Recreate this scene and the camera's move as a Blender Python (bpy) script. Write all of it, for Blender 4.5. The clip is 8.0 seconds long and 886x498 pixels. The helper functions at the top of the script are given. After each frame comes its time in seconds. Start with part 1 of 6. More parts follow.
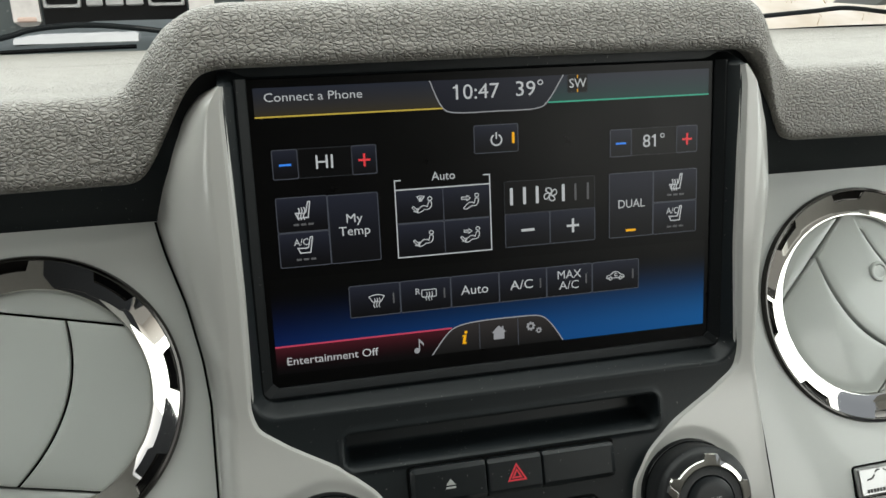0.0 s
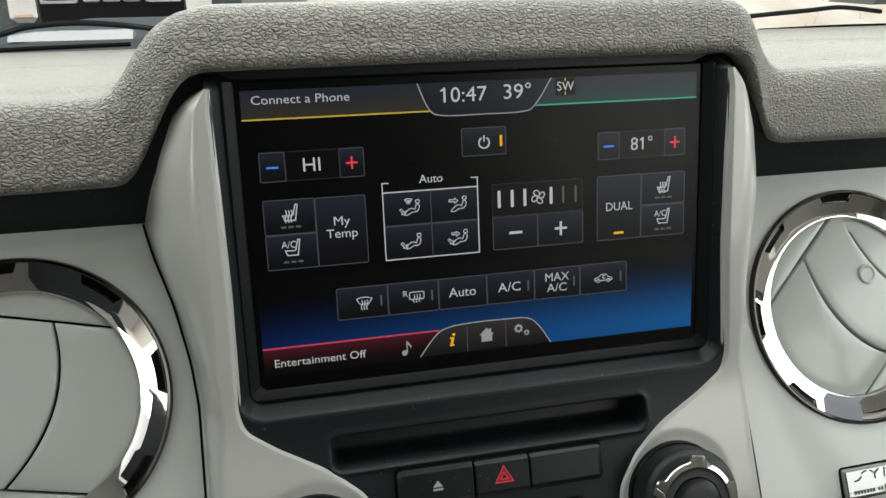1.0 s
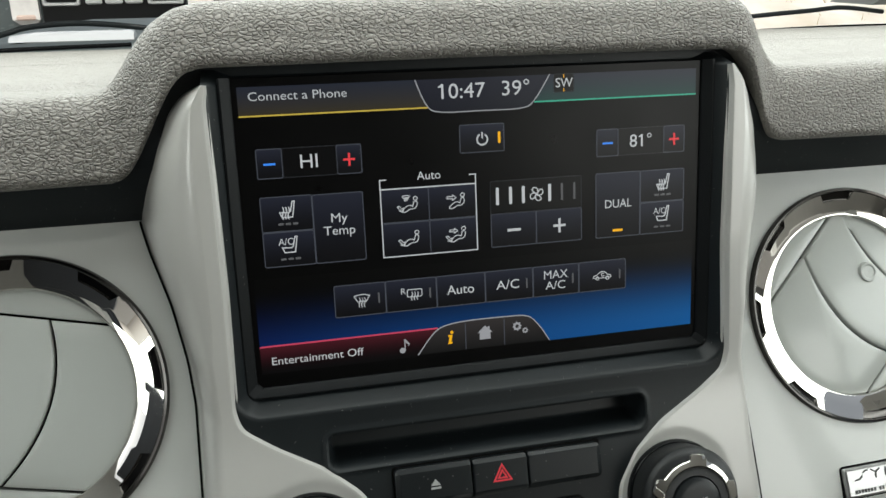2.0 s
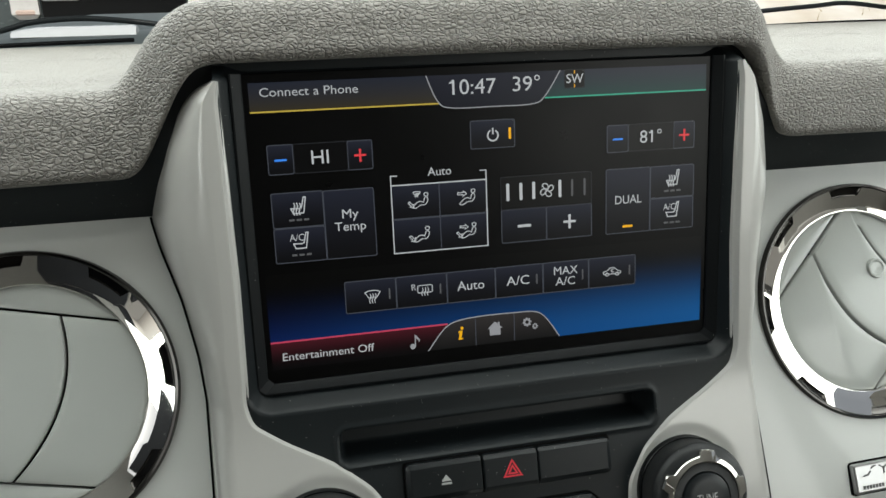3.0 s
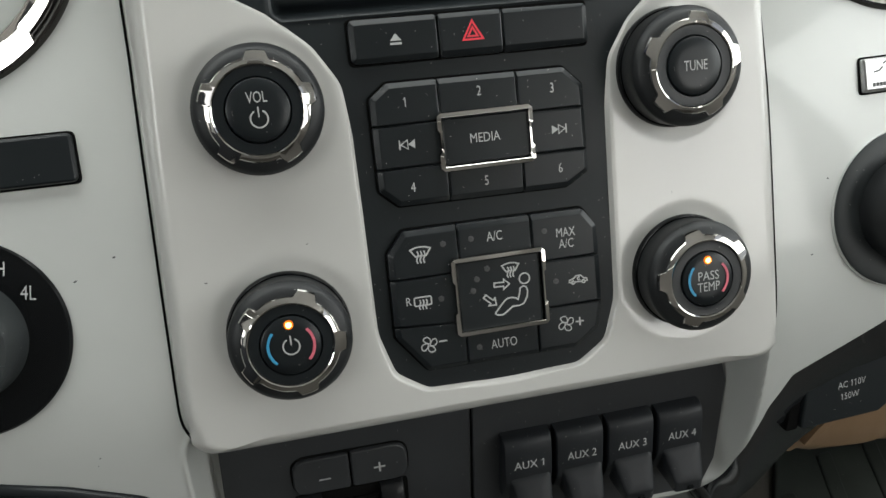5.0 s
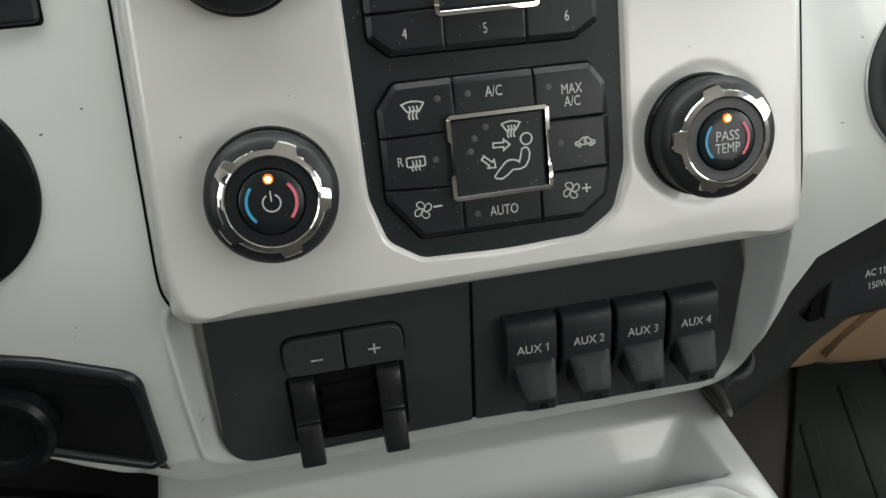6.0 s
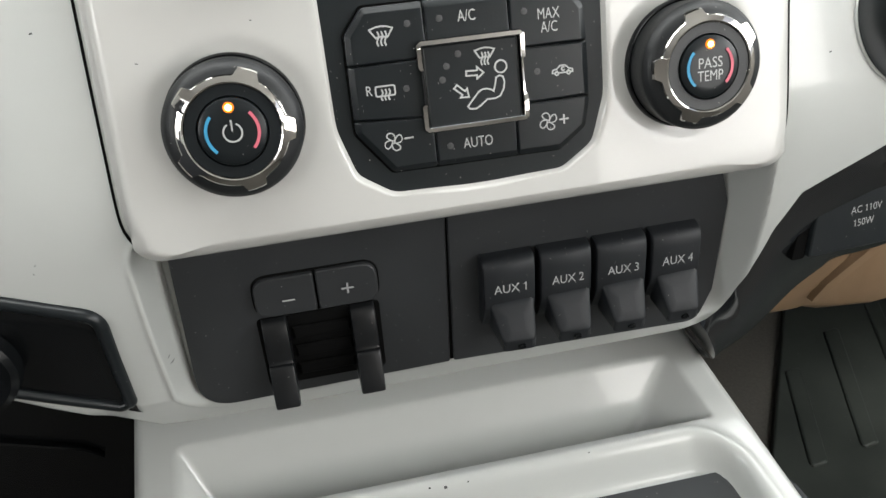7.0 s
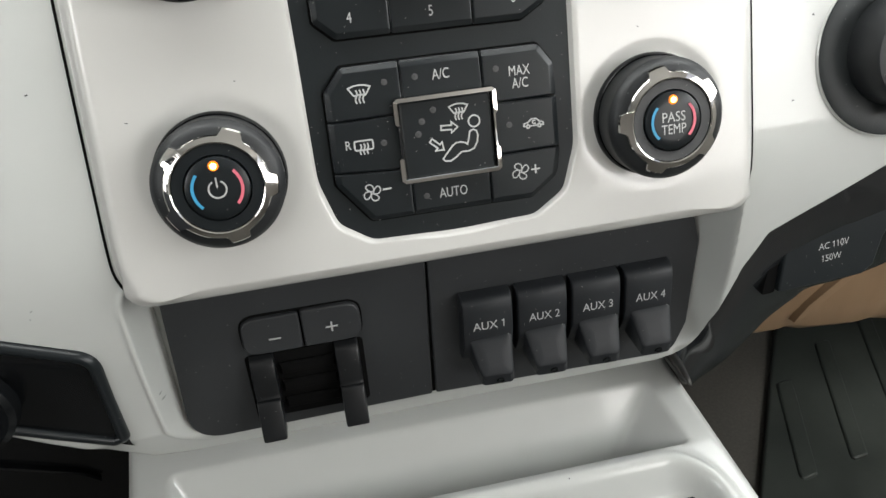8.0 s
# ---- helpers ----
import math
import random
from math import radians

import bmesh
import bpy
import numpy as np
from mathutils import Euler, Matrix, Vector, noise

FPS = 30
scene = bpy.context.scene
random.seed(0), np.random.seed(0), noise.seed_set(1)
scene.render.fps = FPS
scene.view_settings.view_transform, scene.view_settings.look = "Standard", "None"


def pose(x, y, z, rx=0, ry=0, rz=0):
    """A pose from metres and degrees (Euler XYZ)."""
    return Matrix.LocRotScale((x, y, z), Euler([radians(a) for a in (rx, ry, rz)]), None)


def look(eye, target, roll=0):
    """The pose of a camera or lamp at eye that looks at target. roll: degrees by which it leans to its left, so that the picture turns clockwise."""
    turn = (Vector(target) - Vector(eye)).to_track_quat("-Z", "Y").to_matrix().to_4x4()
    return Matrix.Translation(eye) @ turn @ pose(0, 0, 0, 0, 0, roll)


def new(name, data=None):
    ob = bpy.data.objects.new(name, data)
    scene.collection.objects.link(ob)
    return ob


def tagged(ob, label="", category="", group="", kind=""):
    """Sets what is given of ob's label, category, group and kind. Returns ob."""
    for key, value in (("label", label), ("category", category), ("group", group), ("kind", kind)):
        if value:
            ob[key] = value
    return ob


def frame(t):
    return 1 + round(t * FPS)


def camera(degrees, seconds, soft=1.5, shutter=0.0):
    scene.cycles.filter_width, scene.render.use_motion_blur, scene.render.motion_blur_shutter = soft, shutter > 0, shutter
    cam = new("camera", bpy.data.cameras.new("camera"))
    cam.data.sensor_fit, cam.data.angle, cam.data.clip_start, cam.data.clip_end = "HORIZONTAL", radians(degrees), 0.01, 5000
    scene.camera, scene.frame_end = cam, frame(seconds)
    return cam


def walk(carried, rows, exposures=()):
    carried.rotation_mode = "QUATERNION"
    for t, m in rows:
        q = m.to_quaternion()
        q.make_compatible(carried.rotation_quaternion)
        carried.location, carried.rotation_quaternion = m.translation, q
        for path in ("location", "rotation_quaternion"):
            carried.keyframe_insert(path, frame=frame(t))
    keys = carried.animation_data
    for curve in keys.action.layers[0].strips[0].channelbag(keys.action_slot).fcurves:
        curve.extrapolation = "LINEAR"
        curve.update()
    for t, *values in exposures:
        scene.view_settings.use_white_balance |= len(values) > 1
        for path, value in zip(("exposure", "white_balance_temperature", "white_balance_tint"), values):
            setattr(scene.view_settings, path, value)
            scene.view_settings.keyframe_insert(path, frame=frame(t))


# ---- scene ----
# The dash is laid out in its own frame (x right, y ahead, z up, display upright);
# DASH leans it back and lifts it to its height over the ground.
cam = camera(57.2, 8.0, soft=1.5)
LEAN_BACK, LIFT = 8.0, 0.2
DASH = pose(0, 0, 1.385 + LIFT, -LEAN_BACK) @ pose(0, 0, -1.385)
ROWS = [
    (0, -0.0885, -0.2918, 1.4499, 78.09, 2.44, -13.30),
    (0.5, -0.0847, -0.2923, 1.4512, 77.98, 2.31, -13.45),
    (1, -0.0848, -0.2927, 1.4519, 77.87, 2.31, -13.45),
    (1.5, -0.0831, -0.2910, 1.4484, 78.01, 2.35, -13.27),
    (2.8, -0.0844, -0.2944, 1.4528, 77.96, 2.30, -13.38),
    (3, -0.0872, -0.2912, 1.4502, 77.69, 2.31, -13.34),
    (3.5, -0.0800, -0.2971, 1.4275, 77.97, 2.68, -13.34),
    (3.8, -0.0904, -0.2927, 1.4087, 78.04, 2.80, -13.96),
    (4, -0.0878, -0.2885, 1.3808, 76.12, 3.14, -13.03),
    (4.5, -0.0827, -0.2859, 1.3496, 70.60, 3.13, -13.10),
    (4.7, -0.0782, -0.2850, 1.3481, 68.04, 2.92, -13.30),
    (5.8, -0.0612, -0.2843, 1.3273, 63.28, 3.56, -11.72),
    (6, -0.0630, -0.2809, 1.3118, 62.04, 3.40, -11.67),
    (6.5, -0.0567, -0.2766, 1.2982, 59.97, 3.32, -11.96),
    (7, -0.0563, -0.2775, 1.3016, 58.76, 3.35, -12.27),
    (7.5, -0.0544, -0.2790, 1.3063, 58.76, 3.48, -12.39),
    (8, -0.0480, -0.2828, 1.3196, 58.98, 3.55, -12.28),
]
EXPOSURES = [(0.0, -0.17, 6500, 5), (1.1, -0.17, 6500, 5), (1.5, 0.07, 6450, 5), (2.0, -0.02, 6450, 5), (2.8, -0.14, 6450, 5), (3.2, -0.14, 6450, 5), (3.5, 0.14, 6300, 6), (3.8, 0.40, 6350, 7), (4.0, 0.46, 6400, 8), (4.5, 0.34, 6450, 8), (5.8, 0.44, 6450, 9), (6.0, 0.56, 6500, 9), (6.5, 1.0, 6500, 10), (7.0, 1.08, 6500, 11), (8.0, 1.05, 6500, 11)]
walk(cam, [(t, DASH @ pose(x, y, z, rx, ry, rz)) for t, x, y, z, rx, ry, rz in ROWS], EXPOSURES)

# ---- sky, sun, window light ----
world = bpy.data.worlds.new("overcast_sky")
scene.world = world
world.use_nodes = True
wn, wl = world.node_tree.nodes, world.node_tree.links
sky = wn.new("ShaderNodeTexSky")
sky.sky_type, sky.sun_disc = "NISHITA", False
sky.sun_elevation, sky.sun_rotation = radians(38), radians(200)
sky.air_density, sky.dust_density, sky.ozone_density = 1.0, 4.0, 1.0
cloud = wn.new("ShaderNodeHueSaturation")  # high overcast: the sky is pale
cloud.inputs["Saturation"].default_value = 0.3
wl.new(sky.outputs[0], cloud.inputs["Color"]), wl.new(cloud.outputs[0], wn["Background"].inputs[0])
wn["Background"].inputs[1].default_value = 0.15

sun_data = bpy.data.lights.new("sun", "SUN")
sun_data.energy, sun_data.angle, sun_data.color = 2.0, radians(14), (1.0, 0.97, 0.92)
sun = new("sun", sun_data)
sun.matrix_world = look((0, 0, 20), (-4, 14, 0))


def window_light(name, at, towards, width, height, watts, color=(0.975, 1.0, 0.965)):
    """An area lamp in a window's opening, for the sky's light."""
    data = bpy.data.lights.new(name, "AREA")
    data.shape, data.size, data.size_y, data.energy, data.color = "RECTANGLE", width, height, watts, color
    ob = new(name, data)
    ob.matrix_world = look(at, towards)
    return ob


window_light("windshield_light", (0.0, 0.207, 1.908), (0.0, -0.204, 0.997), 1.44, 0.78, 15.6)
window_light("driver_window_light", (-0.845, -0.64, 1.76), (-0.05, -0.05, 1.5), 0.30, 0.26, 1.1)
window_light("passenger_window_light", (0.84, -0.38, 1.73), (0.10, -0.05, 1.4), 0.8, 0.36, 3.9)
window_light("rear_side_window_light", (0.84, -1.38, 1.76), (0.0, -0.6, 1.5), 0.7, 0.50, 4.2, (1.0, 0.975, 0.93))


# ---- materials ----
def material(name, base, rough=0.5, metal=0.0, coat=0.0, vary=0.06, vary_scale=40.0, bump=0.0, bump_scale=900.0,
             specks=0.0, spec=0.5, rough_vary=0.08, grain="noise", tint2=None):
    m = bpy.data.materials.new(name)
    m.use_nodes = True
    n, l = m.node_tree.nodes, m.node_tree.links
    b = n["Principled BSDF"]
    b.inputs["Metallic"].default_value = metal
    b.inputs["Coat Weight"].default_value = coat
    b.inputs["Coat Roughness"].default_value = 0.06
    b.inputs["Specular IOR Level"].default_value = spec
    tc = n.new("ShaderNodeTexCoord")
    big = n.new("ShaderNodeTexNoise")
    big.inputs["Scale"].default_value, big.inputs["Detail"].default_value = vary_scale, 5
    l.new(tc.outputs["Object"], big.inputs["Vector"])
    mix = n.new("ShaderNodeMix")
    mix.data_type = "RGBA"
    mix.inputs["A"].default_value = (*[c * (1 - vary) for c in base], 1)
    mix.inputs["B"].default_value = (*([c * (1 + vary) for c in base] if tint2 is None else tint2), 1)
    l.new(big.outputs["Fac"], mix.inputs["Factor"])
    color = mix.outputs["Result"]
    if specks:
        dust = n.new("ShaderNodeTexVoronoi")
        dust.inputs["Scale"].default_value = 620
        l.new(tc.outputs["Object"], dust.inputs["Vector"])
        near = n.new("ShaderNodeMath")
        near.operation, near.inputs[1].default_value = "LESS_THAN", 0.085
        l.new(dust.outputs["Distance"], near.inputs[0])
        some = n.new("ShaderNodeSeparateColor")
        l.new(dust.outputs["Color"], some.inputs[0])
        few = n.new("ShaderNodeMath")
        few.operation, few.inputs[1].default_value = "LESS_THAN", specks
        l.new(some.outputs[0], few.inputs[0])
        both = n.new("ShaderNodeMath")
        both.operation = "MULTIPLY"
        l.new(near.outputs[0], both.inputs[0]), l.new(few.outputs[0], both.inputs[1])
        dim = n.new("ShaderNodeMath")
        dim.operation, dim.inputs[1].default_value = "MULTIPLY", 0.8
        l.new(both.outputs[0], dim.inputs[0])
        dusted = n.new("ShaderNodeMix")
        dusted.data_type = "RGBA"
        dusted.inputs["B"].default_value = (0.36, 0.355, 0.34, 1)
        l.new(dim.outputs[0], dusted.inputs["Factor"]), l.new(color, dusted.inputs["A"])
        color = dusted.outputs["Result"]
    l.new(color, b.inputs["Base Color"])
    rr = n.new("ShaderNodeMapRange")
    rr.inputs["To Min"].default_value, rr.inputs["To Max"].default_value = max(0.0, rough - rough_vary), min(1.0, rough + rough_vary)
    l.new(big.outputs["Fac"], rr.inputs["Value"]), l.new(rr.outputs[0], b.inputs["Roughness"])
    if bump:
        fine = n.new("ShaderNodeTexNoise")
        fine.inputs["Scale"].default_value, fine.inputs["Detail"].default_value = bump_scale, 3
        l.new(tc.outputs["Object"], fine.inputs["Vector"])
        bp = n.new("ShaderNodeBump")
        bp.inputs["Strength"].default_value, bp.inputs["Distance"].default_value = bump, 0.0004
        l.new(fine.outputs["Fac"], bp.inputs["Height"]), l.new(bp.outputs[0], b.inputs["Normal"])
    return m


def leather(name, base):
    """Soft-touch vinyl with a pressed hide grain: flat pebbles of about 2 mm between narrow creases of uneven depth."""
    m = material(name, base, rough=0.50, vary=0.08, vary_scale=25, spec=0.5)
    n, l = m.node_tree.nodes, m.node_tree.links
    b = n["Principled BSDF"]
    tc = n.new("ShaderNodeTexCoord")

    def noise_of(scale, detail=2.0):
        t = n.new("ShaderNodeTexNoise")
        t.inputs["Scale"].default_value, t.inputs["Detail"].default_value = scale, detail
        l.new(tc.outputs["Object"], t.inputs["Vector"])
        return t

    def mapped(socket, lo, hi, out_lo, out_hi):
        r = n.new("ShaderNodeMapRange")
        r.interpolation_type = "SMOOTHSTEP"
        for nm, v in (("From Min", lo), ("From Max", hi), ("To Min", out_lo), ("To Max", out_hi)):
            r.inputs[nm].default_value = v
        l.new(socket, r.inputs["Value"])
        return r.outputs[0]

    def joined(op, p, q):
        x = n.new("ShaderNodeMath")
        x.operation = op
        for k, v in enumerate((p, q)):
            if isinstance(v, float):
                x.inputs[k].default_value = v
            else:
                l.new(v, x.inputs[k])
        return x.outputs[0]

    warp = noise_of(340)
    add = n.new("ShaderNodeVectorMath")
    add.operation, add.inputs[1].default_value = "MULTIPLY_ADD", (0.0026, 0.0022, 0.0020)
    l.new(warp.outputs["Color"], add.inputs[0]), l.new(tc.outputs["Object"], add.inputs[2])
    drawn = n.new("ShaderNodeVectorMath")  # the hide is stretched sideways
    drawn.operation, drawn.inputs[1].default_value = "MULTIPLY", (0.58, 0.9, 1.0)
    l.new(add.outputs[0], drawn.inputs[0])
    depth = noise_of(340)
    cell = n.new("ShaderNodeTexVoronoi")
    cell.feature = "DISTANCE_TO_EDGE"
    cell.inputs["Scale"].default_value = 740
    l.new(drawn.outputs[0], cell.inputs["Vector"])
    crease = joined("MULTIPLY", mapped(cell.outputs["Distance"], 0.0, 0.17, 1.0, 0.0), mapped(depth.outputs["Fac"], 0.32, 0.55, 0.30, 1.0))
    pebble = mapped(cell.outputs["Distance"], 0.0, 0.36, 0.0, 0.34)
    height = joined("SUBTRACT", joined("MULTIPLY_ADD", noise_of(620).outputs["Fac"], 0.07), crease)
    l.new(pebble, height.node.inputs[0].links[0].from_node.inputs[2])
    bp = n.new("ShaderNodeBump")
    bp.inputs["Strength"].default_value, bp.inputs["Distance"].default_value = 1.0, 0.00068
    l.new(height, bp.inputs["Height"]), l.new(bp.outputs[0], b.inputs["Normal"])
    # shade painted into the creases: the base colour darkens there
    crease_shade = n.new("ShaderNodeMix")
    crease_shade.data_type = "RGBA"
    crease_shade.inputs["B"].default_value = (*[c * 0.4 for c in base], 1)
    l.new(b.inputs["Base Color"].links[0].from_socket, crease_shade.inputs["A"])
    l.new(joined("MULTIPLY", crease, 0.32), crease_shade.inputs["Factor"]), l.new(crease_shade.outputs["Result"], b.inputs["Base Color"])
    return m


def glow(name, color, strength=1.0):
    m = bpy.data.materials.new(name)
    m.use_nodes = True
    b = m.node_tree.nodes["Principled BSDF"]
    b.inputs["Base Color"].default_value = (0.0010, 0.0010, 0.0012, 1)
    b.inputs["Roughness"].default_value = 0.30
    b.inputs["Specular IOR Level"].default_value = 0.19
    b.inputs["Emission Color"].default_value = (*color, 1)
    b.inputs["Emission Strength"].default_value = strength
    return m


def glow_ramp(name, low, high, axis="Y", power=1.0):
    """A lit picture area that fades from low to high along the part's own height."""
    m = glow(name, low)
    n, l = m.node_tree.nodes, m.node_tree.links
    tc, sep, mix = n.new("ShaderNodeTexCoord"), n.new("ShaderNodeSeparateXYZ"), n.new("ShaderNodeMix")
    mix.data_type = "RGBA"
    mix.inputs["A"].default_value, mix.inputs["B"].default_value = (*low, 1), (*high, 1)
    p = n.new("ShaderNodeMath")
    p.operation, p.inputs[1].default_value = "POWER", power
    l.new(tc.outputs["Generated"], sep.inputs[0]), l.new(sep.outputs[axis], p.inputs[0])
    l.new(p.outputs[0], mix.inputs["Factor"]), l.new(mix.outputs["Result"], n["Principled BSDF"].inputs["Emission Color"])
    return m


BEZEL = material("warm_silver_paint", (0.440, 0.433, 0.413), rough=0.30, coat=0.6, vary=0.025, vary_scale=60, bump=0.02, bump_scale=1800, specks=0.004, rough_vary=0.05)
WHITE = material("silver_white_paint", (0.428, 0.436, 0.418), rough=0.30, coat=0.6, vary=0.025, vary_scale=60, bump=0.02, bump_scale=1800, specks=0.004, rough_vary=0.05)
VENT_GREY = material("pale_grey_satin_plastic", (0.39, 0.405, 0.385), rough=0.34, coat=0.45, vary=0.03, bump=0.03)
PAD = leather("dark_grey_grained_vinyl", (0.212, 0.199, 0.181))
BLACK = material("black_matte_plastic", (0.0094, 0.0119, 0.0134), rough=0.40, vary=0.15, bump=0.10, bump_scale=1400, specks=0.24, spec=0.24)
BUTTON = material("black_button_plastic", (0.0076, 0.0096, 0.0109), rough=0.31, vary=0.15, bump=0.06, bump_scale=1600, specks=0.26, spec=0.27)
SWITCH = material("charcoal_switch_plastic", (0.0218, 0.0232, 0.0250), rough=0.42, vary=0.35, vary_scale=30, bump=0.06, bump_scale=1300, specks=0.16, spec=0.42)
ROCKER = material("black_rocker_plastic", (0.0125, 0.0140, 0.0162), rough=0.48, vary=0.3, bump=0.06, bump_scale=1300, specks=0.3, spec=0.30)
LEVER = material("worn_black_lever_plastic", (0.006, 0.0066, 0.0074), rough=0.34, vary=0.3, vary_scale=90, bump=0.08, bump_scale=1500, specks=0.2, spec=0.34)
RUBBER = material("black_knob_rubber", (0.012, 0.013, 0.014), rough=0.42, vary=0.25, bump=0.2, bump_scale=1800, specks=0.26, spec=0.30)
WORN_RUBBER = material("worn_grey_rubber", (0.021, 0.024, 0.025), rough=0.5, vary=0.35, vary_scale=120, bump=0.2, bump_scale=1500, specks=0.2, spec=0.4)
GLOSS_BLACK = material("gloss_black_plastic", (0.004, 0.0045, 0.005), rough=0.22, vary=0.2, spec=0.2)
CHROME = material("chrome_plating", (0.60, 0.585, 0.56), rough=0.05, metal=1.0, vary=0.02, rough_vary=0.03)
DARK_CHROME = material("smoked_chrome", (0.055, 0.052, 0.050), rough=0.10, metal=1.0, vary=0.05, rough_vary=0.03)
GLASS_BLACK = material("display_glass", (0.0010, 0.0010, 0.0012), rough=0.30, vary=0.2, spec=0.16)
PRINT = material("pale_grey_print", (0.37, 0.375, 0.37), rough=0.6, vary=0.03)
PRINT_RED = material("red_print", (0.62, 0.03, 0.05), rough=0.55, vary=0.03)
PRINT_PINK = material("rose_print", (0.52, 0.11, 0.15), rough=0.55, vary=0.03)
PRINT_BLUE = material("blue_print", (0.03, 0.23, 0.40), rough=0.55, vary=0.03)
PRINT_DARK = material("dark_grey_print", (0.05, 0.05, 0.05), rough=0.5, vary=0.03)
LENS_DIM = material("unlit_lens", (0.040, 0.040, 0.041), rough=0.5, vary=0.1)
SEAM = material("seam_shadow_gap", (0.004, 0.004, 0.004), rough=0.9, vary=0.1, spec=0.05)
TAN = material("tan_moulded_plastic", (0.215, 0.138, 0.078), rough=0.5, vary=0.3, vary_scale=18, bump=0.08, bump_scale=900)
CARPET = material("charcoal_carpet", (0.085, 0.080, 0.071), rough=0.95, vary=0.35, vary_scale=300, bump=0.8, bump_scale=700)
MAT = material("black_rubber_mat", (0.016, 0.021, 0.019), rough=0.5, vary=0.3, vary_scale=16, tint2=(0.055, 0.064, 0.056), bump=0.3, bump_scale=400, specks=0.05)
HEADLINER = material("pale_grey_headliner_cloth", (0.60, 0.60, 0.585), rough=0.95, vary=0.05, bump=0.3)
# navy-dark driver's side, coloured for the dark reflections in the chrome
DARK_SIDE = material("dark_reflected_side", (0.030, 0.033, 0.040), rough=0.6, vary=0.15, bump=0.1)
BRIGHT_CHROME = material("polished_chrome", (0.74, 0.72, 0.69), rough=0.025, metal=1.0, vary=0.02, rough_vary=0.015)
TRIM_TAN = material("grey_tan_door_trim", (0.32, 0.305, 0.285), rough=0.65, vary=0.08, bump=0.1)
LED = glow("amber_led", (1.0, 0.62, 0.16), 5.0)
LED_HALO = glow("amber_led_halo", (1.0, 0.22, 0.008), 0.9)

# ---- mesh helpers ----
def sub(a, b):
    return (a[0] - b[0], a[1] - b[1])


